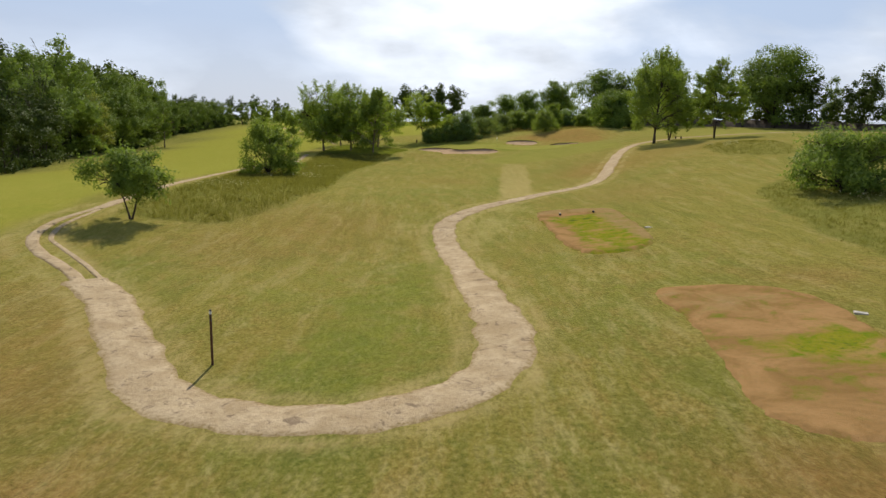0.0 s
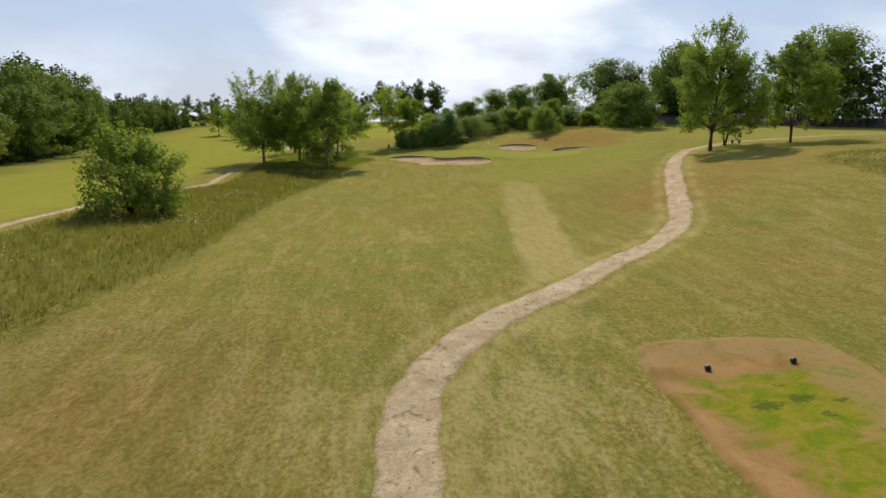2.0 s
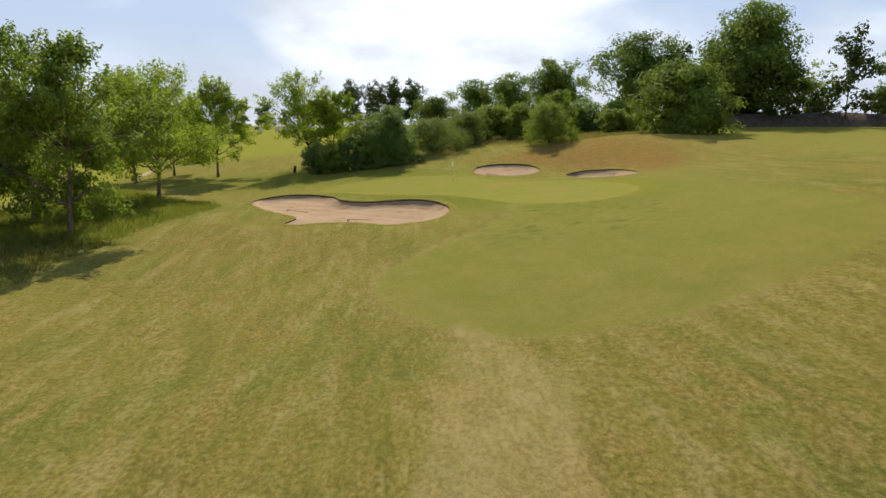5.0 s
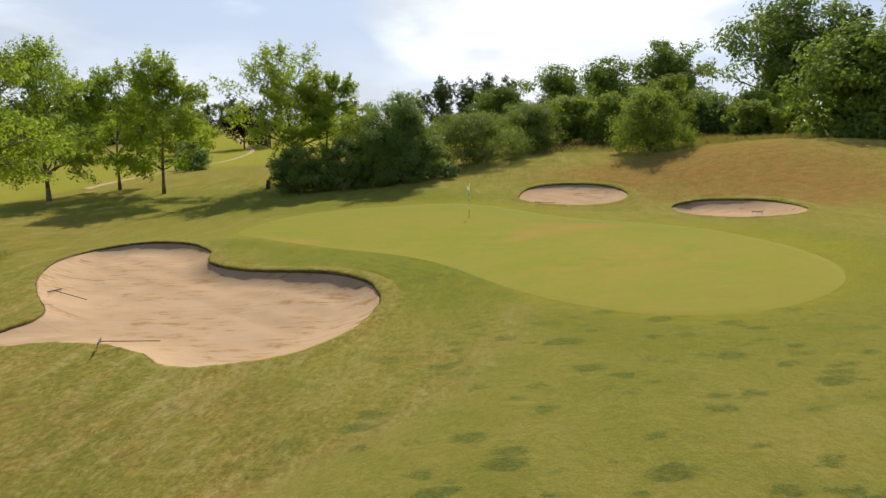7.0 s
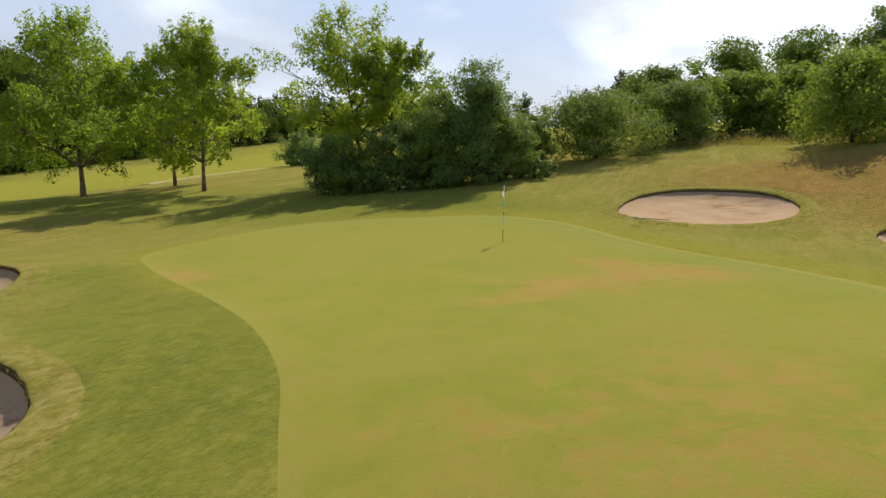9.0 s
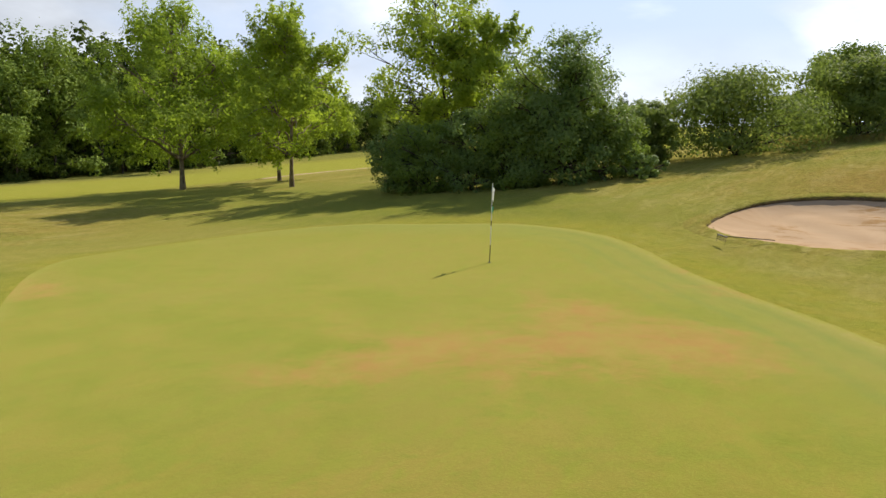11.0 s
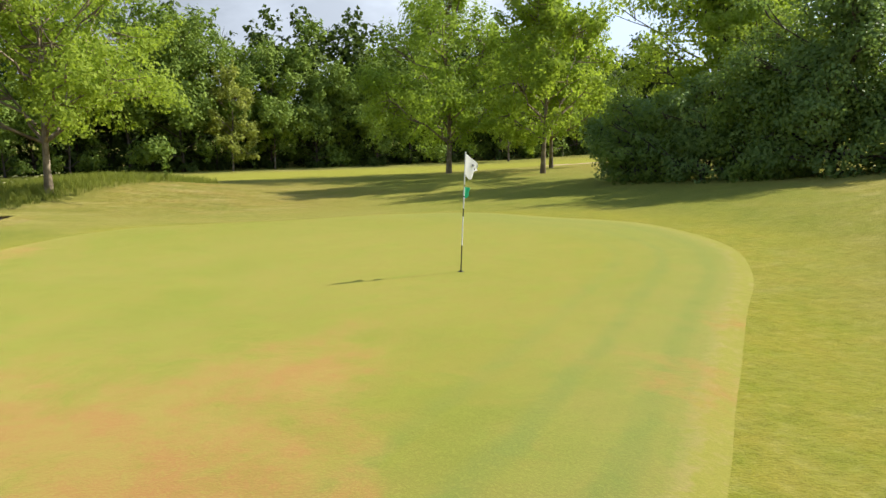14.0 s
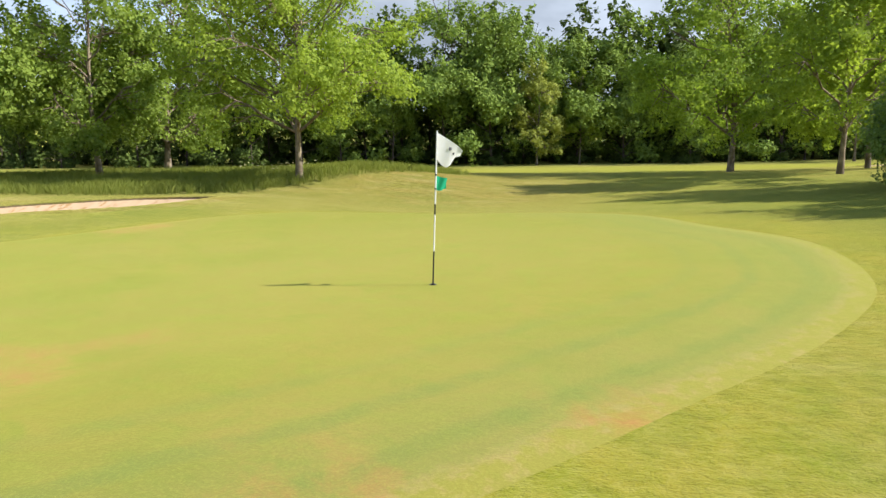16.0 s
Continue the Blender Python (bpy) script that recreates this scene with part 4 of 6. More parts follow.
def worn_b(x, y, d):
    """The lower tee, nearly all soil, with some turf left."""
    turf = spots(x, y, [(12.2, 24.4, 1.6, 1.2, 0.8), (14.2, 24.2, 1.3, 2.4, 0.8), (14.6, 27, 0.9, 2, 0.4)])
    pale = spots(x, y, [(12.4, 30.6, 2.6, 1.6, 0.6), (10.4, 32.6, 1.0, 0.8, 0.5), (14, 21, 1.6, 2.0, 0.35)])
    return np.clip(0.95 - 0.8 * turf, 0, 1), pale, 0.4 * turf


build_tee(TEE_A, 0.15, worn_a, "raised teeing ground of worn patchy turf with bare margins")
build_tee(TEE_B, 0.06, worn_b, "low teeing ground of bare reddish-brown turf")


def build_bunker(outline, spine, depth, label, seed):
    rng = np.random.default_rng(seed)
    thing = tagged(new("sand_bunker"), label, "bunker")
    c = outline.mean(0)
    thing.location = (c[0], c[1], tz(*c))
    base = np.array([c[0], c[1], tz(*c)])
    n = len(outline)
    # subdivide for a ragged edge
    o = np.concatenate([outline + (np.roll(outline, -1, 0) - outline) * s for s in (0, 1 / 3, 2 / 3)]).reshape(3, n, 2).transpose(1, 0, 2).reshape(-1, 2)
    n = len(o)
    t = np.roll(o, -1, 0) - np.roll(o, 1, 0)
    nrm = np.stack([t[:, 1], -t[:, 0]], 1) / np.linalg.norm(t, axis=1)[:, None]
    if inside(*(o + nrm * 0.3).T, outline).mean() > 0:
        nrm = -nrm
    rag = rng.normal(0, 0.008, n) + 0.025 * np.sin(np.arange(n) * 0.31) + 0.015 * np.sin(np.arange(n) * 0.73)
    prof = [(0.95, -0.02), (0.6, 0.03), (0.2, 0.06), (0.02, 0.05), (-0.05, -0.02)]
    v = []
    for out, up in prof:
        q = o + nrm * (out + (rag[:, None] if out < 0.3 else 0))
        v.append(np.column_stack([q, terrain(q[:, 0], q[:, 1]) + up + (rng.normal(0, 0.006, n) if 0 < out < 0.3 else 0)]))
    f = [(i * n + j, i * n + (j + 1) % n, (i + 1) * n + (j + 1) % n, (i + 1) * n + j) for i in range(len(prof) - 1) for j in range(n)]
    me = mesh_of("turf_collar", np.concatenate(v) - base, f, GRASS)
    a = me.color_attributes.new("zone", "FLOAT_COLOR", "POINT")
    a.data.foreach_set("color", np.tile(np.array([0, 0.3, 0.2, 1], np.float32), len(me.vertices)))
    part("turf_collar", me, thing, "grass collar around the sand")
    # lip: nearly upright cut, higher on the far side
    q0 = o + nrm * (-0.03 + rag[:, None])
    q1 = o - nrm * 0.06
    far = smooth01(nrm[:, 1], -0.35, 0.75)
    lip = 0.06 + 0.05 * far + rng.normal(0, 0.004, n)
    top = np.column_stack([q0, terrain(q0[:, 0], q0[:, 1]) + 0.02])
    bot = np.column_stack([q1, terrain(q1[:, 0], q1[:, 1]) - lip])
    f = [(j, (j + 1) % n, n + (j + 1) % n, n + j) for j in range(n)]
    part("lip", mesh_of("lip", np.concatenate([top, bot]) - base, f, LIP), thing, "dark cut turf edge")
    xy, f = rings(q1, spine, 20, 1.9)
    d = np.maximum(inside(xy[:, 0], xy[:, 1], q1), 0)
    d[:n] = 0
    g, w = np.tile(lip, 21), np.tile(2.4 - 1.25 * far, 21)
    k = np.clip(d / w, 0, 1)
    z = terrain(xy[:, 0], xy[:, 1]) - g + 0.02 - (depth - g) * (1 - (1 - k) ** 2) + 0.018 * np.sin(xy[:, 0] * 2.3 + xy[:, 1] * 3.1) * (k > 0.9)
    part("sand", mesh_of("sand", np.column_stack([xy, z]) - base, f, SAND), thing, "pale raked sand")
    return thing


build_bunker(SAND_A, ((1, 168), (9.5, 160.5)), 0.54, "large winged bunker of pale sand with a dark turf lip", 11)
build_bunker(SAND_B, ((21.5, 193.6), (25, 193.8)), 0.36, "oval bunker of pale sand below a grassy mound", 12)
build_bunker(SAND_C, ((31.2, 186.5), (34.2, 181.5)), 0.52, "crescent bunker of pale sand cut into a dry bank", 13)


# ---- trees ----
def tube(points, radii, seg=7):
    p = np.asarray(points, float)
    v, f = [], []
    for i, q in enumerate(p):
        d = p[min(i + 1, len(p) - 1)] - p[max(i - 1, 0)]
        d = d / (np.linalg.norm(d) + 1e-9)
        a = np.cross(d, (0.3, 0.9, 0.2))
        a /= np.linalg.norm(a)
        b = np.cross(d, a)
        w = np.arange(seg) / seg * 2 * math.pi
        v.append(q + radii[i] * (np.cos(w)[:, None] * a + np.sin(w)[:, None] * b))
        if i:
            o = (i - 1) * seg
            f += [(o + j, o + (j + 1) % seg, o + seg + (j + 1) % seg, o + seg + j) for j in range(seg)]
    return np.concatenate(v), f


def join(parts):
    v, f, o = [], [], 0
    for a, b in parts:
        v.append(a)
        f += [tuple(i + o for i in q) for q in b]
        o += len(a)
    return np.concatenate(v), f


def leaves(rng, centres, radii, count, size, flat=0.75, loose=0.34):
    """Kite-shaped leaves spread through clumps; each has a fold."""
    k = rng.choice(len(centres), count, p=radii ** 2 / (radii ** 2).sum())
    d = rng.normal(0, 1, (count, 3))
    r = np.clip(np.linalg.norm(d, axis=1), 0, 1.9)
    d /= np.linalg.norm(d, axis=1)[:, None]
    pos = centres[k] + d * (0.55 * r * radii[k])[:, None] * (1, 1, flat)
    mid = centres.mean(0)
    way = (centres - mid) / (np.linalg.norm(centres - mid, axis=1)[:, None] + 1e-6) + rng.normal(0, 0.35, centres.shape) + (0, 0, 0.45)
    way /= np.linalg.norm(way, axis=1)[:, None]
    spray = rng.uniform(0, 1, count) < loose
    along = rng.uniform(0.3, 1.6, count)
    pos = np.where(spray[:, None], centres[k] + way[k] * (along * radii[k])[:, None] + d * (0.20 * r * radii[k])[:, None], pos)
    nrm = d * 0.7 + way[k] * 0.5 + rng.normal(0, 0.36, (count, 3)) + (0, 0, 0.3)
    nrm /= np.linalg.norm(nrm, axis=1)[:, None]
    a = np.cross(nrm, rng.normal(0, 1, (count, 3)))
    a /= np.linalg.norm(a, axis=1)[:, None] + 1e-9
    b = np.cross(nrm, a)
    s = size * rng.uniform(0.6, 1.35, count)[:, None]
    v = np.stack([pos - a * s * 0.6, pos + b * s * 0.42 + nrm * s * 0.12, pos + a * s * 0.65, pos - b * s * 0.42 + nrm * s * 0.12], 1).reshape(-1, 3)
    i = np.arange(count) * 4
    return v, np.stack([i, i + 1, i + 2, i + 3], 1)


def profile(shape, h):
    """Half width of a crown at the share h of its height."""
    if shape == "dome":
        return math.sqrt(max(0.02, 1 - ((h - 0.36) / 0.66) ** 2))
    if shape == "cone":
        return (1 - h) ** 0.55 * (0.8 + 0.2 * min(1, h * 6))
    if shape == "round":
        return math.sqrt(max(0.02, 1 - ((h - 0.45) / 0.57) ** 2))
    return min(1, 0.62 + 1.5 * h) * max(0.02, 1 - h ** 2.1) ** 0.62


def crown_clumps(rng, n, base, height, radius, shape, lean):
    """A crown of boughs, each a cluster of leaf clumps: lobe centres, then clump centres, radii and the lobe of each."""
    airy = shape == "plane"
    count = max(6, n // 7)
    lobes, size = [], []
    turn = rng.uniform(0, 6.28)
    for i in range(count):
        h = np.clip((i + 0.5) / count + rng.normal(0, 0.035 if airy else 0.07), 0.02, 0.97)
        w = profile(shape, h)
        ang = turn + i * 2.39996 + rng.normal(0, 0.30)
        r = radius * (rng.uniform(0.27, 0.40) if airy else rng.uniform(0.20, 0.42)) * (0.55 + 0.45 * w)
        rr = max(0.0, radius * w * (1 + 0.14 * math.sin(2 * ang + lean[2])) - 0.75 * r) * (rng.uniform(0.72, 1.08) if airy else rng.uniform(0.70, 1.22))
        z = base + h * (height - base)
        lobes.append((math.cos(ang) * rr + lean[0] * h, math.sin(ang) * rr + lean[1] * h, min(z, height - 0.5 * r)))
        size.append(r)
    lobes, size = np.array(lobes), np.array(size)
    if base < 0.5:
        turn = np.arange(8) * 0.785 + rng.normal(0, 0.15, 8)
        low = radius * rng.uniform(0.24, 0.32, 8)
        out = radius * profile(shape, 0.06) * rng.uniform(0.62, 0.8, 8)
        lobes = np.vstack([lobes, np.column_stack([out * np.cos(turn), out * np.sin(turn), base + 0.75 * low])])
        size = np.concatenate([size, low])
    # a few inner boughs close the heart of the crown
    heart = max(2, count // (6 if airy else 3))
    hz = rng.uniform(0.3, 0.75, heart)
    lobes = np.vstack([lobes, np.column_stack([lean[0] * hz + rng.normal(0, 0.12, heart) * radius, lean[1] * hz + rng.normal(0, 0.12, heart) * radius, base + hz * (height - base)])])
    size = np.concatenate([size, np.full(heart, (0.36 if airy else 0.44) * radius)])
    which = np.concatenate([np.arange(len(size)), rng.choice(len(size), max(0, n - len(size)), p=size ** 2 / (size ** 2).sum())])
    d = rng.normal(0, 1, (len(which), 3)) * (1, 1, 0.8)
    out = lobes[which] - (lean[0] * 0.5, lean[1] * 0.5, 0.5 * (base + height))
    d += 0.55 * out / (np.linalg.norm(out, axis=1)[:, None] + 1e-6) + (0, 0, 0.25)
    d /= np.linalg.norm(d, axis=1)[:, None]
    c = lobes[which] + d * (size[which] * rng.uniform(0.45, 1.0, len(which)))[:, None]
    r = size[which] * (rng.uniform(0.34, 0.54, len(which)) if airy else rng.uniform(0.44, 0.70, len(which)))
    c[:, 2] = np.clip(c[:, 2], base * 0.75 + 0.25 * r, height)
    return lobes, c, r, which


def tree(seed, height, radius, base, trunk, leaf, bark, count, size, clumps=46, shape="plane", stems=1, tilt=(0.0, 0.0), bare=0, twigs=1, limbs=999, loose=0.3):
    """A tapered trunk, a limb to each bough of the crown, branches to its clumps, and the leaves."""
    rng = np.random.default_rng(seed)
    lean = (tilt[0] * height, tilt[1] * height, rng.uniform(0, 6))
    lobes, cs, rs, which = crown_clumps(rng, int(clumps * 2.2), base, height - radius * 0.08, radius * (1.04 if shape == "plane" else 0.95), shape, lean)
    tubes, tips = [], {}
    for s in range(stems):
        ang = s / max(stems, 1) * 6.28 + rng.uniform(0, 1)
        out = 0.0 if stems == 1 else radius * 0.28
        top = height * (0.80 if shape != "round" else 0.6)
        u = np.linspace(0, 1, 9)
        px = lean[0] * u + out * math.cos(ang) * u ** 0.8 + 0.025 * height * np.sin(u * 4 + rng.uniform(0, 6)) * u
        py = lean[1] * u + out * math.sin(ang) * u ** 0.8 + 0.025 * height * np.sin(u * 3.4 + rng.uniform(0, 6)) * u
        pz = top * u
        rad = 0.72 * trunk * (1 if stems == 1 else 0.62) * (1 - 0.88 * u) * (1 + 0.40 * np.exp(-u * 26))
        axis_pts = np.stack([px, py, pz - 0.25 * (u == 0)], 1)
        tubes.append(tube(axis_pts, rad, 9))
        for i in range(s, min(len(lobes), limbs), stems):
            c = lobes[i]
            reach = np.hypot(c[0] - lean[0] * c[2] / height, c[1] - lean[1] * c[2] / height)
            k = np.clip((c[2] * 0.92 - 0.55 * reach) / top, max(0.10, 0.8 * base / top), 0.97)
            start = np.array([np.interp(k, u, px), np.interp(k, u, py), k * top])
            r0 = np.interp(k, u, rad) * 0.5
            w = np.linspace(0, 1, 6)[:, None]
            mid = start + (c - start) * w + np.array([0, 0, 1]) * (np.sin(w * math.pi) * 0.12 * np.linalg.norm(c - start)) * rng.uniform(-0.4, 1)
            mid[1:-1] += rng.normal(0, 0.03, (4, 3)) * np.linalg.norm(c - start)
            tubes.append(tube(mid, r0 * (1 - 0.75 * w[:, 0]) + 0.012, 5))
            tips[i] = mid
    if twigs:
        for c, r, i in zip(cs, rs, which):
            if i in tips:
                s0 = tips[i][rng.integers(3, 6)]
                bend = (s0 + c) / 2 + rng.normal(0, 0.12, 3) * r
                tubes.append(tube(np.stack([s0, bend, c]), np.array([0.045, 0.03, 0.01]) * (0.5 + 2 * trunk), 4))
    for _ in range(bare):
        a = rng.uniform(0, 6.28)
        e = np.array([math.cos(a) * radius * 0.4 + lean[0], math.sin(a) * radius * 0.4 + lean[1], height * rng.uniform(1.0, 1.12)])
        s0 = np.array([lean[0] * 0.7, lean[1] * 0.7, height * 0.7])
        m0 = (s0 + e) / 2 + (0.2, 0, 0.3)
        tubes.append(tube(np.stack([s0, m0, e]), np.array([0.10, 0.06, 0.02]), 5))
        for _ in range(5):
            k = rng.uniform(0.1, 0.9)
            q = m0 + (e - m0) * k
            tubes.append(tube(np.stack([q, q + rng.normal(0, 0.5, 3) + (0, 0, 0.9)]), np.array([0.035, 0.012]), 4))
    tv, tf = join(tubes)
    lv, lf = leaves(rng, cs, rs, count, size, 0.75, loose)
    return mesh_of("trunk", tv, tf, bark), mesh_of("crown", lv, lf, leaf, smooth=False)


def stand(name, meshes, x, y, label, category="tree", group="", turn=0.0, scale=(1, 1, 1), sink=0.05):
    thing = tagged(new(name), label, category, group)
    thing.matrix_world = pose(x, y, tz(x, y) - sink, 0, 0, turn) @ Matrix.Diagonal((*scale, 1))
    part("trunk", meshes[0], thing)
    part("crown", meshes[1], thing)
    return thing


# plane trees in two groups beside the fairway
G1 = "plane trees west of the fairway"
stand("plane_tree", tree(101, 15.4, 6.8, 2.6, 0.30, BACKLIT_LEAF, BARK, 26000, 0.21, 84, tilt=(-0.10, 0.03)), -24.4, 160.9, "tall plane tree with a leaning dark trunk and airy green crown", group=G1)
stand("plane_tree", tree(102, 14.8, 5.6, 2.8, 0.26, BACKLIT_LEAF, BARK, 23000, 0.21, 72), -18.3, 159.2, "plane tree with an open light green crown on rough grass", group=G1)
stand("plane_tree", tree(103, 13.2, 5.8, 2.6, 0.25, BACKLIT_LEAF, BARK, 23000, 0.21, 72, tilt=(0.02, 0)), -13.0, 153.4, "plane tree with low spreading green boughs on rough grass", group=G1)
stand("plane_tree", tree(104, 12.9, 6.4, 3.3, 0.27, LIME_LEAF, BARK, 32000, 0.165, 80, tilt=(0.03, 0)), -13.5, 173.2, "sunlit plane tree with mottled grey trunk on a grassy knoll", group=G1)
G2 = "plane trees beyond the green"
stand("plane_tree", tree(105, 14.6, 6.8, 3.0, 0.29, PLANE_LEAF, BARK, 27500, 0.19, 84, tilt=(-0.06, 0.02)), -25.6, 200.6, "broad plane tree with a leaning trunk beyond the green", group=G2)
stand("plane_tree", tree(106, 13.0, 5.0, 3.0, 0.22, PLANE_LEAF, BARK, 18500, 0.19, 62), -23.0, 208.6, "slim plane tree with a dark straight trunk", group=G2)
stand("plane_tree", tree(107, 13.4, 5.4, 3.0, 0.23, LIME_LEAF, BARK, 22000, 0.19, 70), -15.4, 203.2, "slim plane tree with a bright green crown and straight trunk", group=G2)
G3 = "trees beside the path bend"
stand("lime_tree", tree(108, 16.6, 7.0, 3.2, 0.30, BACKLIT_LEAF, DARK_BARK, 29000, 0.21, 90), 39.2, 130.8, "tall lime tree with airy bright foliage beside the gravel path", group=G3)
stand("lime_tree", tree(109, 9.2, 4.6, 2.4, 0.24, BACKLIT_LEAF, DARK_BARK, 13500, 0.18, 46, stems=4), 44.2, 138.0, "low lime tree with several splayed stems", group=G3)
stand("lime_tree", tree(110, 14.2, 5.4, 2.6, 0.26, BACKLIT_LEAF, DARK_BARK, 23000, 0.21, 70, stems=2), 50.5, 132.2, "twin-stemmed lime tree with a dense shaded crown", group=G3)
# copse behind the green
G4 = "copse behind the green"
stand("poplar_tree", tree(111, 13.6, 6.2, 4.0, 0.24, LIME_LEAF, DARK_BARK, 19000, 0.18, 72, tilt=(-0.2, 0.0)), -2.7, 207.4, "leaning poplar with an open bright crown above dark shrubs", group=G4)
stand("poplar_tree", tree(112, 10.2, 4.2, 3.2, 0.18, LIME_LEAF, DARK_BARK, 15500, 0.18, 50), 0.4, 205.2, "young poplar with bright foliage above dark shrubs", group=G4)
stand("holly_tree", tree(113, 8.2, 3.5, 0.1, 0.20, HOLLY_LEAF, DARK_BARK, 42000, 0.12, 150, "dome", loose=0.03), 8.1, 201.8, "dense dark dome-shaped evergreen reaching to the ground", group=G4)
for i, (x, y, h, r, s) in enumerate([(-1.6, 199.9, 4.3, 2.6, 1), (0.7, 199.3, 4.1, 2.8, 2), (3.4, 199.8, 4.6, 2.7, 3), (4.6, 202.2, 6.9, 3.3, 4), (6.0, 200.6, 5.4, 2.5, 7), (9.9, 203.2, 4.4, 2.1, 5), (12.3, 202.4, 1.4, 1.3, 6)]):
    stand("dark_shrub", tree(120 + s, h, r, 0.1, 0.12, (HOLLY_LEAF, HAZEL_LEAF, HOLLY_LEAF, SHRUB_LEAF, HAZEL_LEAF, HAZEL_LEAF, HOLLY_LEAF)[i], DARK_BARK, 14000 if h > 2 else 3000, 0.12, 64 if h > 2 else 18, "round", stems=3, loose=0.0), x, y,
          "dense dark evergreen shrub in a clump behind the green" if h > 2 else "low dark shrub at the end of the clump", "shrub", G4)
# single shrubs
stand("hawthorn_tree", tree(130, 5.2, 3.1, 1.9, 0.20, HAZEL_LEAF, DARK_BARK, 13000, 0.15, 56, "round", stems=2, loose=0.1), -23.4, 55.2, "small round hawthorn on several stems by the track")
stand("elder_shrub", tree(131, 6.5, 4.3, 0.2, 0.16, SHRUB_LEAF, DARK_BARK, 16000, 0.19, 70, "dome", stems=5, loose=0.38), -22.2, 96.5, "spreading green shrub in the long rough", "shrub")
stand("elder_shrub", tree(132, 5.2, 4.6, 0.2, 0.16, HAZEL_LEAF, DARK_BARK, 22000, 0.17, 76, "dome", stems=5, loose=0.1), 34.0, 60.6, "broad leafy shrub in the rough with shaded foot", "shrub")
for x, y, h, r, s in ((-28.6, 238.8, 4.7, 2.4, 1), (-33.0, 246.5, 4.2, 3.3, 2)):
    stand("yew_shrub", tree(140 + s, h, r, 0.1, 0.12, HOLLY_LEAF, DARK_BARK, 5500, 0.20, 40, "round", stems=3), x, y, "dark clipped yew standing alone on the fairway", "shrub", "yews on the far fairway")
stand("copper_beech", tree(143, 12.0, 6.0, 2.2, 0.3, BRONZE_LEAF, DARK_BARK, 9000, 0.36, 60, "dome", loose=0.05), -56.0, 330.0, "dark copper-leaved beech in the distance")

# trees and scrub behind the mound
BACK = [("willow_shrub", WILLOW_LEAF, 9.3, 210.4, 4.1, 2.1, 0.2, "round"), ("willow_shrub", WILLOW_LEAF, 14.6, 212.0, 5.2, 4.0, 0.2, "round"), ("willow_shrub", WILLOW_LEAF, 20.0, 219.5, 5.6, 3.2, 0.2, "round"),
        ("goat_willow", SHRUB_LEAF, 31.4, 208.0, 6.2, 3.5, 0.2, "dome"), ("field_maple", SHRUB_LEAF, 24.5, 226.5, 6.4, 3.7, 1.0, "dome"),
        ("field_maple", SHRUB_LEAF, 29.5, 223.0, 6.1, 3.3, 0.6, "dome"), ("field_maple", SHRUB_LEAF, 36.0, 226.0, 7.8, 3.6, 0.8, "dome"),
        ("hazel_shrub", HOLLY_LEAF, 42.0, 231.0, 5.4, 3.8, 0.2, "round"), ("oak_tree", OAK_LEAF, 16.0, 246.0, 8.6, 4.6, 1.5, "dome"),
        ("oak_tree", OAK_LEAF, 25.0, 254.0, 12.0, 5.4, 2.0, "dome"), ("oak_tree", OAK_LEAF, 33.0, 262.0, 13.0, 5.6, 2.5, "dome"),
        ("oak_tree", OAK_LEAF, 45.8, 277.7, 16.5, 7.4, 3.0, "dome"), ("oak_tree", OAK_LEAF, 55.5, 241.0, 18.6, 8.0, 2.5, "dome"),
        ("hornbeam", HAZEL_LEAF, 51.0, 208.5, 10.6, 6.4, 0.3, "dome"), ("oak_tree", OAK_LEAF, 71.0, 229.0, 21.5, 9.0, 4.0, "dome"),
        ("hazel_shrub", SHRUB_LEAF, 48.0, 229.0, 5.0, 3.6, 0.2, "round"), ("oak_tree", OAK_LEAF, 6.0, 272.0, 5.5, 4.0, 1.0, "dome"),
        ("hazel_shrub", SHRUB_LEAF, 44.5, 219.0, 4.0, 2.8, 0.2, "round"), ("oak_tree", OAK_LEAF, 92.0, 198.0, 23.0, 9.5, 5.0, "dome")]
for i, (name, leaf, x, y, h, r, b, shape) in enumerate(BACK):
    kind = "shrub" if "shrub" in name or "willow" in name else "tree"
    text = {"willow_shrub": "rounded grey-green willow at the edge of the meadow", "goat_willow": "bushy willow standing in dry meadow grass", "field_maple": "leafy mid-green maple in the scrub belt",
            "hazel_shrub": "dark rounded hazel in the scrub belt", "oak_tree": "mature dark green oak rising behind the scrub", "hornbeam": "broad hornbeam with foliage down to the ground"}[name]
    stand(name, tree(160 + i, h * 0.97, r * 1.16, b * 0.5, 0.028 * h, leaf, DARK_BARK, 19000 if i in (0, 1, 2, 3) else (9500 + int(700 * r)) if r < 6 else 26000, (0.155 if i in (0, 1, 2, 3) else (0.17 + 0.022 * r if r < 6 else 0.21 + 0.024 * r)), (130 if i in (0, 1, 2, 3) else 56 + int(9 * r)), shape, stems=1 if h > 8 else 4, twigs=0, limbs=30, loose=0.0), x, y, text, kind, "scrub belt behind the mound")


# ---- woods ----
PROTO = {}
